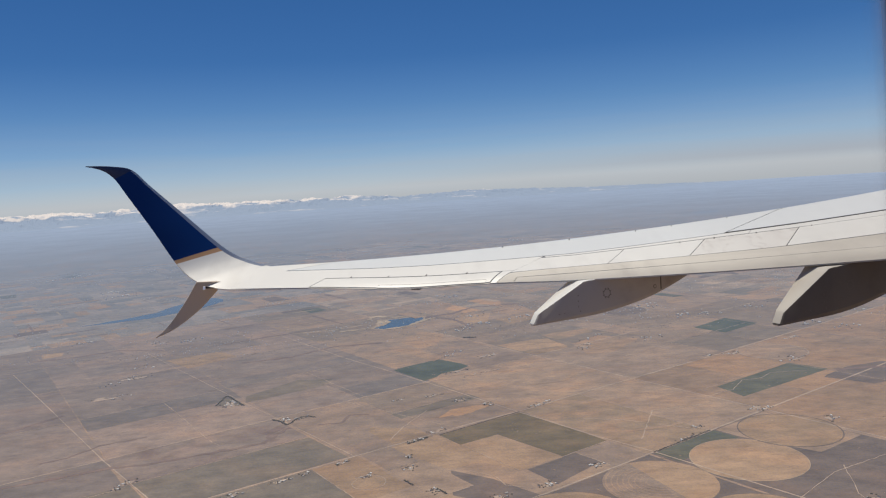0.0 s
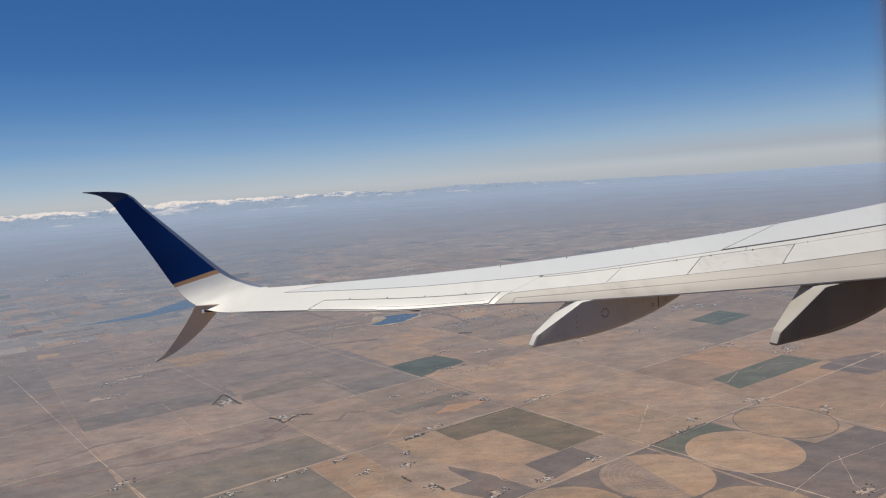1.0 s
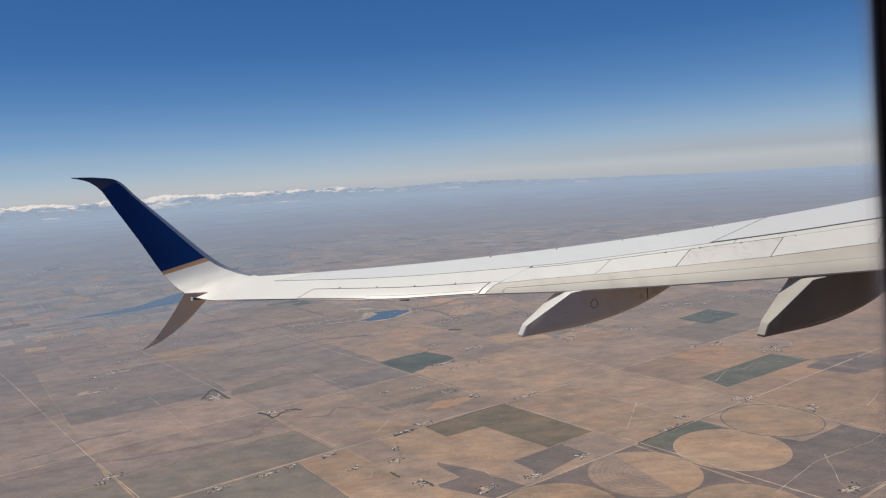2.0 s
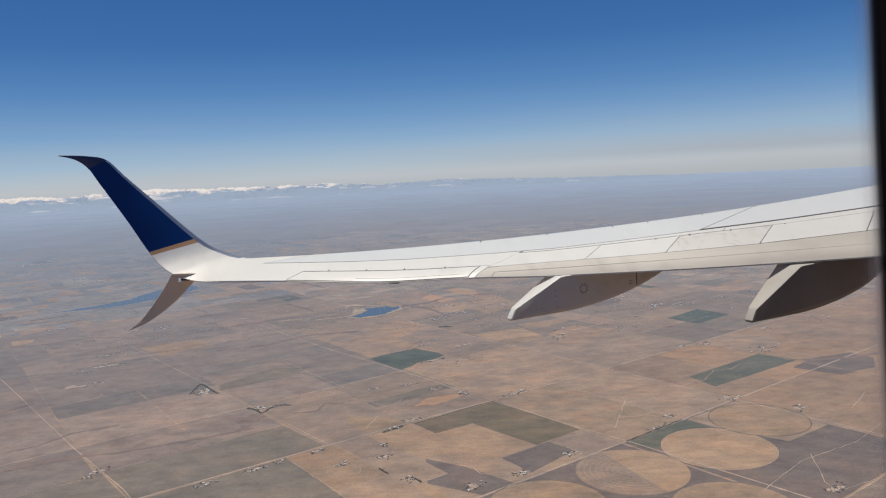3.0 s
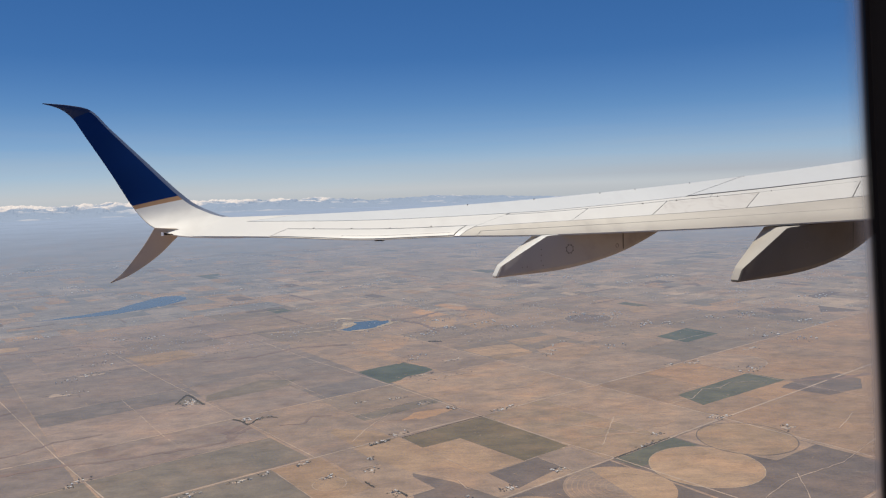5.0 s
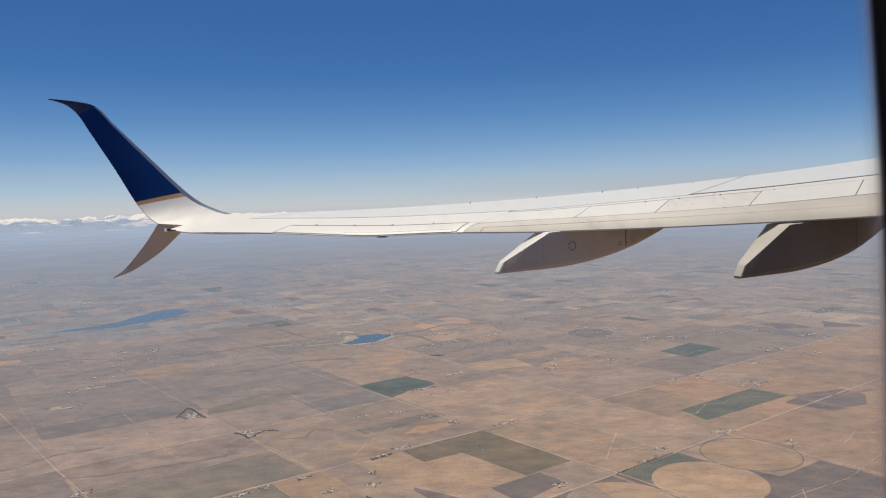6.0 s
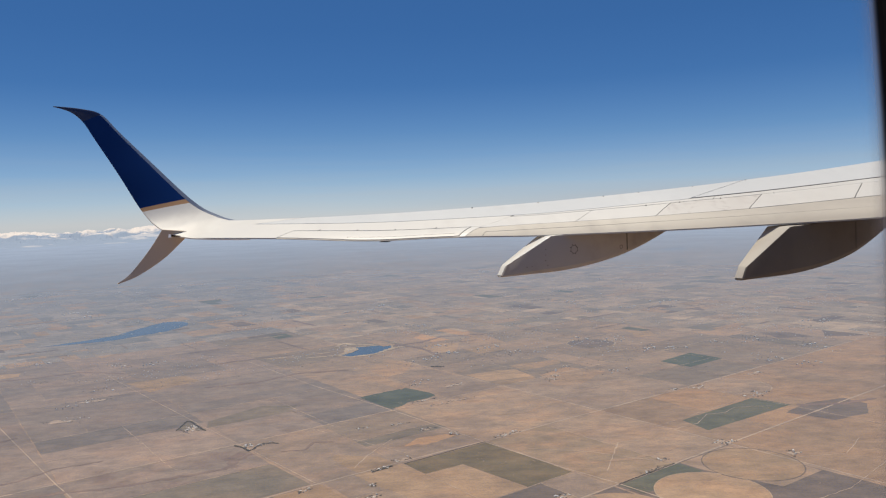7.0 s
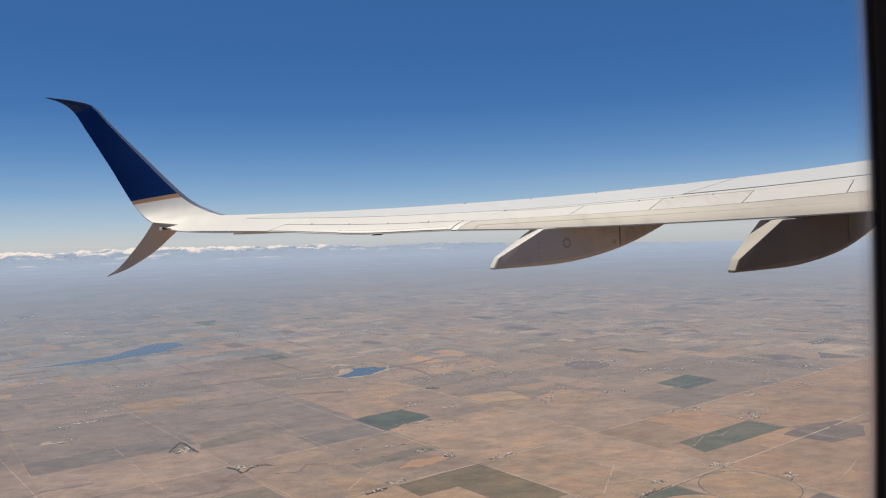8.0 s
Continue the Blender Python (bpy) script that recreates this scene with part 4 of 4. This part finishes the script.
for k in range(8):
    r = 4.5 + 1.9 * k
    ribbon("sowing_row", [(-17 + r * math.cos(radians(q)), -91 + r * math.sin(radians(q))) for q in range(80, 251, 10)], 0.55, PLAIN, "curved pale sowing row in a circle", "row", 0.16, 0.0, "structure")


def wash(points, width, mat):
    return ribbon("dry_wash", points, width, mat, "dark meandering dry wash in bare ground", "wash", 0.12, 0.9, "structure")


wash([(-200, 70), (-172, 64.4), (-161, 62), (-148, 56), (-133, 51), (-115, 48), (-103, 45), (-95, 52.5), (-86.6, 56)], 2.6, WASH)
wash([(-99, 44), (-97, 56), (-90, 60)], 4.5, WASH)
wash([(-182, 90), (-172, 89), (-158, 95), (-140, 92)], 1.6, WASH)
wash([(-164, 325), (-138, 315), (-110, 313), (-87, 285)], 3.5, WASH)
wash([(-60, 200), (-30, 190), (0, 196), (30, 180)], 3.0, WASH)
wash([(-22, 263), (3, 262), (24, 250), (52, 248)], 2.2, SAND)
wash([(-50, 268), (-22, 268), (10, 264), (40, 258)], 2.5, WASH)
wash([(100, 246), (109, 211), (101, 171)], 4.0, WASH)
wash([(96, 240), (120, 230), (150, 240), (190, 220)], 4.0, WASH)
wash([(-75, 50), (-66, 46), (-60, 52), (-52, 47)], 1.4, WASH)
wash([(150, -60), (170, -75), (190, -80)], 4.0, WASH)
wash([(30, 30), (48, 22), (62, 30)], 3.0, ORANGE2)
wash([(12, -50), (30, -58), (55, -60)], 2.5, ORANGE2)
wash([(-240, 150), (-215, 165), (-190, 150), (-165, 160)], 3.0, WASH)

# lakes
field("shore", [(47, 232), (60, 240), (68, 256), (84, 250), (102, 246), (104, 239), (95, 226), (76, 216), (54, 217)], SAND, "pale sandy margin round a lake", 0.2, "shore", 0.8)["kind"] = "structure"
field("lake", blot(1240, 812, 46, 26), WATER, "blue strip of a far lake", 0.3, "lake", 0.5)["kind"] = "structure"
for points, w in (([(64.6, 262), (74.7, 273.2), (86.1, 253.4), (109.1, 243.6)], 5.0), ([(27.3, 238.6), (47.8, 232), (60, 234), (70, 240.5), (73, 251)], 4.5), ([(53, 219), (63, 216.2), (71, 215), (81, 219.5), (95, 226), (104, 226)], 4.5)):
    ribbon("shore", points, w, SAND, "pale sandy lake shore", "shore", 0.5, 0.5, "structure")
for outline, lab in (([(-118, 459), (-104, 459), (-78, 464), (-50, 474), (-28, 497), (-8, 516), (8, 530), (22.8, 522), (25, 504), (20, 488), (6, 474), (-8, 462), (-32, 455), (-59, 445), (-80, 448), (-99, 453)], "long blue reservoir on the plain"),
                     ([(51, 229), (60, 232), (69, 239), (72, 252), (83, 247), (91, 245), (101, 241), (94, 228), (80.5, 221), (70.5, 216.5), (64, 217.6), (55, 220)], "small dark blue lake with sandy shore")):
    field("lake", outline, WATER, lab, 0.30, "lake", 0.5)["kind"] = "structure"


# farmsteads
def gable(name, a, b, w, d, h, turn, roof):
    base = grid(a, b)
    thing = tagged(empty(name, base), "small pale farm building with pitched roof", "building", "farm buildings")
    m = Matrix.Translation(base) @ Matrix.Rotation(TH + turn, 4, "Z")
    bm = bmesh.new()
    bmesh.ops.create_cube(bm, size=1, matrix=m @ Matrix.Translation((0, 0, h / 2)) @ Matrix.Diagonal((w, d, h, 1)))
    part("wall", bm, WALLS, thing)
    bm = bmesh.new()
    e = 0.05
    v = [bm.verts.new(m @ Vector(p)) for p in ((-w / 2 - e, -d / 2 - e, h), (w / 2 + e, -d / 2 - e, h), (w / 2 + e, d / 2 + e, h), (-w / 2 - e, d / 2 + e, h), (-w / 2 - e, 0, h * 1.6), (w / 2 + e, 0, h * 1.6))]
    for f in ((0, 1, 5, 4), (2, 3, 4, 5), (0, 4, 3), (1, 2, 5), (3, 2, 1, 0)):
        bm.faces.new([v[i] for i in f])
    part("roof", bm, roof, thing, {ROOF_A: "light metal roof", ROOF_B: "dark shingle roof", ROOF_C: "weathered grey roof"}[roof])


def scrub(points, size, label):
    """Bare trees and bushes, each a clump of small uneven lumps."""
    bm = bmesh.new()
    for a, b in points:
        for _ in range(4):
            r = size * random.uniform(0.35, 1.0)
            m = Matrix.Translation(grid(a + random.gauss(0, size * 0.5), b + random.gauss(0, size * 0.5), r * 0.6)) @ Matrix.Diagonal((r * random.uniform(0.7, 1.3), r, r * random.uniform(0.7, 1.3), 1))
            bmesh.ops.create_icosphere(bm, subdivisions=1, radius=0.6, matrix=m)
    tagged(link("scrub", bm, TREES), label, "trees", kind="stuff")


def row_of(points, step):
    out = []
    for p, q in zip(points, points[1:]):
        n = max(1, int(math.hypot(q[0] - p[0], q[1] - p[1]) / step))
        out += [(p[0] + (q[0] - p[0]) * i / n, p[1] + (q[1] - p[1]) * i / n) for i in range(n)]
    return out


def yard(a, b, n, sa, sb):
    """A farmstead: trodden earth, n buildings and bare trees, spread over sa by sb."""
    for _ in range(5):
        field("farmyard", blot(a + random.uniform(-sa, sa) * 0.6, b + random.uniform(-sb, sb) * 0.6, random.uniform(0.5, 1.2) * sa * 0.45, random.uniform(0.4, 1.0) * sb * 0.55, 10), DIRT, "pale trodden earth of a farmyard", 0.125 + 0.004 * _, "farmyard", 0.2)
    for _ in range(n):
        gable("farm_building", a + random.uniform(-sa, sa), b + random.uniform(-sb, sb), random.uniform(0.4, 1.2), random.uniform(0.3, 0.6), random.uniform(0.18, 0.32), random.choice((0, math.pi / 2)), random.choice((ROOF_A, ROOF_A, ROOF_B, ROOF_C)))
    scrub([(a + random.uniform(-1.1, 1.1) * sa, b + random.uniform(-1.2, 1.2) * sb) for _ in range(n + 4)], 0.32, "dark bare trees round a farmyard")


field("cattle_yard", [(-101, 117), (-92.5, 129), (-91, 107)], GREYDARK, "dark trampled cattle yard inside a windbreak", 0.12, "farmyard", 0.3)
yard(-95, 114.5, 26, 4.4, 4.6)
yard(-84, 68.4, 12, 2.6, 2.2)
yard(-77, 65.5, 7, 3.4, 1.6)
yard(-157.9, 40.5, 5, 4, 1.6)
yard(-163, 37, 3, 1.5, 1.5)
yard(-54.5, 1.4, 9, 4.5, 1.4)
yard(-88.5, 0.8, 6, 3, 1.2)
yard(-131.5, 0.6, 6, 4, 1.6)
yard(-113.5, 0.6, 6, 4, 1.4)
yard(-104, 0.8, 4, 2, 1.4)
yard(72.8, -69.5, 9, 5, 3)
yard(80.5, -95.8, 6, 4, 2.5)
yard(-20.6, -66.5, 7, 2.5, 2)
yard(-45.5, -67.3, 7, 3, 2)
yard(-88, -17, 6, 3, 1.4)
yard(-63.5, -64.4, 7, 4, 2.5)
yard(13.3, 2, 14, 7, 1.6)
yard(-3.4, 19, 7, 2, 2.4)
yard(18, -141.7, 6, 4, 2)
yard(-76.5, -45, 6, 2.4, 2.4)
yard(-72, -22.4, 4, 3, 2)
yard(-66, -12, 3, 1.4, 1.2)
yard(-42, 5, 4, 4, 2)
yard(-30, 56, 4, 4, 1.4)
yard(-14, 50, 4, 4, 1.4)
yard(-9, 34, 5, 4, 2)
yard(20, 79, 6, 8, 1.2)
yard(148, -5, 6, 5, 2.5)
yard(134, 1, 4, 3, 1.5)
yard(160, -37, 5, 8, 1.5)
yard(105, 66, 6, 4, 4)
yard(24, -71, 5, 7, 1.2)
yard(36, -66, 4, 2, 2)
yard(-140, 178, 8, 10, 5)
yard(-120, 215, 8, 10, 4)
yard(113, 71, 5, 4, 3)
yard(200, -9, 6, 6, 3)
yard(55, 95, 7, 9, 3)
yard(30, 66, 6, 14, 1.5)

# hamlets and farms farther out
HAMLET, GROVE = [], []


def hamlet(a, b, n):
    k = 1.0 + max(0.0, b + a) / 500
    for _ in range(n):
        HAMLET.append((a + random.gauss(0, 3.4) * k, b + random.gauss(0, 2.2) * k, random.uniform(0.45, 1.25) * k, random.uniform(0.3, 0.6) * k, random.uniform(0.22, 0.38) * k, random.choice((0, math.pi / 2))))
    GROVE.extend((a + random.gauss(0, 4) * k, b + random.gauss(0, 2.6) * k) for _ in range(n // 2 + 2))


hamlet(207, 439, 5)
hamlet(177, 440, 3)
hamlet(168, 306, 6)
hamlet(87, 515, 6)
hamlet(52, 914, 5)
hamlet(149, 175, 8)
hamlet(149, 148, 6)
hamlet(128, 82, 5)
hamlet(218, 148, 7)
hamlet(235, 129, 7)
hamlet(148, 55, 6)
hamlet(156, -35, 6)
hamlet(239, 4, 6)
hamlet(309, 13, 7)
hamlet(412, 60, 6)
hamlet(302, 56, 6)
hamlet(-64, 304, 9)
hamlet(-83, 317, 6)
hamlet(-125, 366, 7)
hamlet(-111, 244, 5)
hamlet(-47, 698, 12)
hamlet(-45, 644, 8)
hamlet(222, 86, 9)
hamlet(234, 74, 7)
hamlet(246, -16, 6)
hamlet(275, 67, 4)
hamlet(126, 210, 8)
hamlet(87, 170, 9)
hamlet(108, 178, 7)
hamlet(42, 116, 7)
hamlet(446, 238, 6)
hamlet(384, 318, 5)
hamlet(-134, 208, 6)
hamlet(384, 240, 5)
hamlet(-75, 953, 9)
hamlet(-60, 957, 6)
hamlet(584, 808, 6)
hamlet(591, 708, 5)
hamlet(162, 932, 6)
hamlet(-23, 983, 9)
hamlet(180, 437, 6)
hamlet(235, 461, 4)
verts, faces = [], []
for a, b, w, d, h, turn in HAMLET:
    m = Matrix.Translation(grid(a, b)) @ Matrix.Rotation(TH + turn, 4, "Z")
    k = len(verts)
    verts += [tuple(m @ Vector(q)) for q in ((-w / 2, -d / 2, 0), (w / 2, -d / 2, 0), (w / 2, d / 2, 0), (-w / 2, d / 2, 0), (-w / 2, -d / 2, h), (w / 2, -d / 2, h), (w / 2, d / 2, h), (-w / 2, d / 2, h), (-w / 2, 0, h * 1.6), (w / 2, 0, h * 1.6))]
    faces += [tuple(k + q for q in f) for f in ((0, 1, 5, 4), (1, 2, 6, 9, 5), (2, 3, 7, 6), (3, 0, 4, 8, 7), (4, 5, 9, 8), (6, 7, 8, 9))]
me = bpy.data.meshes.new("farm_hamlets")
me.from_pydata(verts, [], faces)
me.materials.append(ROOF_A)
tagged(new("farm_hamlets", me), "small pale buildings of farms farther out", "buildings", kind="stuff")
scrub(GROVE, 0.42, "dark bare trees round far farm buildings")
for pts, size, lab in (([(-101.5, 116.5), (-92, 130), (-91, 129), (-90.7, 106)], 0.44, "dark windbreak round a cattle yard"), ([(-88.5, 72.5), (-87, 68.5), (-86.6, 61), (-84, 62), (-80.5, 65.3), (-76.8, 66.3), (-73.5, 64.2), (-71.9, 61.4)], 0.44, "dark curved windbreak beside a farm"),
                       ([(-79.6, -30), (-79.6, -36)], 0.35, "short dark windbreak"), ([(-75, -44), (-75, -50)], 0.38, "short dark windbreak"), ([(-59, 0.6), (-49, 1.2)], 0.5, "roadside row of dark trees"),
                       ([(2.5, -72.2), (36, -72)], 0.3, "dark hedge along a green field"), ([(-44, 0.3), (-1, 0.2)], 0.22, "dark hedge along an olive field"), ([(74, 147), (81, 142)], 0.75, "dark clump of trees")):
    scrub(row_of(pts, size * 0.9), size, lab)


def specks(name, count, mat, label, cat, low, high, near, spread):
    """Far-off buildings or trees, gathered in loose hamlets, as small blocks."""
    verts, faces = [], []
    for _ in range(count):
        y = near * math.exp(random.random() * 2.0)
        x = random.uniform(-0.75, 0.8) * y
        n = random.choice((1, 1, 2, 3, 5, 9, 16))
        for _ in range(n):
            s = random.uniform(low, high) * (y / 600) ** 0.55
            sp = spread * math.sqrt(n)
            q0 = EA * random.gauss(0, sp * 2) + EB * random.gauss(0, sp)
            cx, cy, k = x + q0.x, y + q0.y, len(verts)
            for dz, g in ((0.0, 1.0), (s * 0.45, 0.7)):
                for da, db in ((-0.5, -0.35), (0.5, -0.35), (0.5, 0.35), (-0.5, 0.35)):
                    q = EA * da * s * g + EB * db * s * g
                    verts.append((cx + q.x, cy + q.y, dz))
            faces += [tuple(k + i for i in f) for f in ((4, 5, 6, 7), (0, 1, 5, 4), (1, 2, 6, 5), (2, 3, 7, 6), (3, 0, 4, 7))]
    me = bpy.data.meshes.new(name)
    me.from_pydata(verts, [], faces)
    me.materials.append(mat)
    tagged(new(name, me), label, cat, kind="stuff")


specks("distant_buildings", 1500, ROOF_A, "scattered pale farm buildings and hamlets far off", "buildings", 0.3, 1.2, 470, 1.7)
specks("distant_trees", 900, TREES, "scattered dark bare trees far off", "trees", 0.3, 0.75, 440, 1.8)


def far_plots(count, mat, label, cat, low, high, base, thin=0.5):
    """Single fields that stand out of the distant patchwork, laid along the grid."""
    verts, faces = [], []
    for _ in range(count):
        y = 560 * math.exp(random.random() * 1.0)
        x = random.uniform(-0.70, 0.74) * y
        w, d = random.uniform(low, high), random.uniform(low, high) * thin
        if random.random() < 0.5:
            w, d = d, w
        k = len(verts)
        for da, db in ((-1, -1), (1, -1), (1, 1), (-1, 1)):
            q = EA * da * w * random.uniform(0.4, 0.55) + EB * db * d * random.uniform(0.4, 0.55)
            verts.append((x + q.x, y + q.y, base + 0.0004 * _))
        faces.append((k, k + 1, k + 2, k + 3))
    me = bpy.data.meshes.new("distant_plots")
    me.from_pydata(verts, [], faces)
    me.materials.append(mat)
    tagged(new("distant_plots", me), label, cat, kind="stuff")


far_plots(14, GREEN2, "dull green plots in the distant patchwork", "fields", 18, 40, 0.100)
far_plots(36, FALLOW, "dark fallow plots in the distant patchwork", "fields", 15, 42, 0.106)
far_plots(24, TAN2, "pale tan plots in the distant patchwork", "fields", 14, 40, 0.121)
far_plots(20, ORANGE2, "reddish plots in the distant patchwork", "fields", 18, 46, 0.135)
far_plots(120, SAND, "thin pale strips of bare earth far off", "bare soil", 8, 34, 0.152, 0.06)
far_plots(80, WASH, "thin dark ditches and wash lines far off", "ditches", 12, 60, 0.2, 0.05)


def scuffs(count, mat, label, cat, low, high):
    """Bare scrapes, cattle paths and weed patches: thin uneven flakes of earth strewn over the fields."""
    verts, faces = [], []
    for _ in range(count):
        y = 190 * math.exp(random.random() * 1.5)
        x = random.uniform(-0.72, 0.78) * y
        s = random.uniform(low, high) * (y / 300) ** 0.8
        turn = TH + random.choice((0, math.pi / 2, random.uniform(0, 3.1)))
        long, wide = s * random.uniform(0.8, 3.0), s * random.uniform(0.25, 0.6)
        k, n = len(verts), 9
        bend = random.uniform(-0.15, 0.15)
        for q in range(n):
            g = 2 * math.pi * q / n
            u, v = math.cos(g) * long * random.uniform(0.6, 1.1), math.sin(g) * wide * random.uniform(0.5, 1.2)
            v += bend * u * u / max(long, 0.1)
            verts.append((x + u * math.cos(turn) - v * math.sin(turn), y + u * math.sin(turn) + v * math.cos(turn), 0.115 + 0.00001 * _))
        faces.append(tuple(range(k, k + n)))
    me = bpy.data.meshes.new("ground_scuffs")
    me.from_pydata(verts, [], faces)
    me.materials.append(mat)
    tagged(new("ground_scuffs", me), label, cat, kind="stuff")


scuffs(650, OLIVE2, "faint pale scrapes and cattle paths in the fields", "bare soil", 0.2, 0.8)
scuffs(800, DIRT, "small pale patches of bare earth in the fields", "bare soil", 0.08, 0.3)


# ---- snowy range on the horizon ----
def mountains():
    m, n, l, b = material("haze_blue_snowy_rock", (0.3, 0.35, 0.45), 0.9)
    geo = n.new("ShaderNodeNewGeometry")
    sep = n.new("ShaderNodeSeparateXYZ")
    l.new(geo.outputs["Position"], sep.inputs[0])
    nz = noise_node(n, l, 0.011, 9.0, (1, 1, 2))
    add = n.new("ShaderNodeMath")
    add.operation = "MULTIPLY_ADD"
    add.inputs[1].default_value = 95.0
    l.new(nz, add.inputs[0])
    l.new(sep.outputs["Z"], add.inputs[2])
    rng = n.new("ShaderNodeMapRange")
    rng.inputs["From Min"].default_value, rng.inputs["From Max"].default_value = 97, 112
    l.new(add.outputs[0], rng.inputs["Value"])
    # old snow lies in patches on the foothills
    low = ramp_node(n, l, noise_node(n, l, 0.0055, 7.0, (1, 1, 3)), [(0.58, (0, 0, 0)), (0.66, (0.6, 0.6, 0.6))])
    foot = n.new("ShaderNodeMapRange")
    foot.inputs["From Min"].default_value, foot.inputs["From Max"].default_value = 3.0, 9.0
    l.new(sep.outputs["Z"], foot.inputs["Value"])
    # bare rock is blue-grey: distance haze put into its colour
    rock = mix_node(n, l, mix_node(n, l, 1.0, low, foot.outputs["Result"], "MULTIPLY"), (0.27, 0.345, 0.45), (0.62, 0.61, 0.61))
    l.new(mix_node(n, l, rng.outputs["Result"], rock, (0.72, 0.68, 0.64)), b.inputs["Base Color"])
    bm = bmesh.new()
    rows = []
    for i in range(700):
        az = -44 + 70 * i / 699
        fade = 1.0 - 0.34 * smooth01(az, -9, -3) - 0.25 * smooth01(az, 0, 12) - 0.45 * smooth01(az, 6, 26)
        row = []
        for j in range(22):
            v = j / 21
            r = 3900 + 1000 * v
            p = Vector((math.sin(radians(az)) * r, math.cos(radians(az)) * r, 0))
            f = 1 - 2 * abs(noise.fractal(p * 0.0045, 0.9, 2.1, 6))
            g = noise.fractal(p * 0.0016 + Vector((7, 3, 0)), 1.0, 2.0, 3)
            h = (48 + 24 * g + 27 * f) * smooth01(v, 0.0, 0.85) ** 1.6
            row.append(bm.verts.new((p.x, p.y, max(-2.0, h * fade))))
        rows.append(row)
    for p, q in zip(rows, rows[1:]):
        for j in range(21):
            bm.faces.new((p[j], q[j], q[j + 1], p[j + 1]))
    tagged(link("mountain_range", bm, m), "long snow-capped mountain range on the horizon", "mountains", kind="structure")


mountains()


# ---- sheet that stands in for distance haze over the plain ----
def haze(name, r0, r1, z, label):
    m = bpy.data.materials.new(name)
    m.use_nodes = True
    n, l = m.node_tree.nodes, m.node_tree.links
    n.clear()
    out = n.new("ShaderNodeOutputMaterial")
    mixs = n.new("ShaderNodeMixShader")
    clear = n.new("ShaderNodeBsdfTransparent")
    veil = n.new("ShaderNodeBsdfDiffuse")
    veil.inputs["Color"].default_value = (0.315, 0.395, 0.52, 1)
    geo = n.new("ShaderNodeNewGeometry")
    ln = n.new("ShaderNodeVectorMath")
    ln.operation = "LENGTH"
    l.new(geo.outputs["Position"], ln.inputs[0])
    # opacity grows outwards: aerial haze painted as a blue-grey veil
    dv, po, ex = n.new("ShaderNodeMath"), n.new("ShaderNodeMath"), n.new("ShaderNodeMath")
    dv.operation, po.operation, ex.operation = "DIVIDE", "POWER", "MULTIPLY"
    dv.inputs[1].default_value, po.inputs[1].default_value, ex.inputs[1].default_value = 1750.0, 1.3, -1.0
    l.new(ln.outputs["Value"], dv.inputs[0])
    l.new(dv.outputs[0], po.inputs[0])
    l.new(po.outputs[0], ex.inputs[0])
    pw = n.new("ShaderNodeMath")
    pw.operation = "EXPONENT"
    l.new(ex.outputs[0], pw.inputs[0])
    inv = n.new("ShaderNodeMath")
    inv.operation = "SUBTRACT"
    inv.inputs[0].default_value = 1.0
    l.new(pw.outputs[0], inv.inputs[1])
    # noise makes the veil's opacity uneven
    tx, rg, mu = n.new("ShaderNodeTexNoise"), n.new("ShaderNodeMapRange"), n.new("ShaderNodeMath")
    tx.inputs["Scale"].default_value, tx.inputs["Detail"].default_value, tx.inputs["Roughness"].default_value = 0.006, 12.0, 0.74
    rg.inputs["From Min"].default_value, rg.inputs["From Max"].default_value = 0.3, 0.7
    rg.inputs["To Min"].default_value, rg.inputs["To Max"].default_value = 0.86, 1.06
    mu.operation, mu.use_clamp = "MULTIPLY", True
    l.new(geo.outputs["Position"], tx.inputs["Vector"])
    l.new(tx.outputs["Fac"], rg.inputs["Value"])
    l.new(rg.outputs["Result"], mu.inputs[0])
    l.new(inv.outputs[0], mu.inputs[1])
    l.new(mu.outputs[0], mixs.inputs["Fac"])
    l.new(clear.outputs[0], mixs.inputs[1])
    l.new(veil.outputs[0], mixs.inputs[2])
    l.new(mixs.outputs[0], out.inputs["Surface"])
    tagged(link("haze_sheet", disc(r0, r1, 96, z), m), label, "haze", kind="stuff")


haze("painted_distance_haze", 40, 4950, 3.0, "see-through sheet painting blue-grey haze over the distant plain")
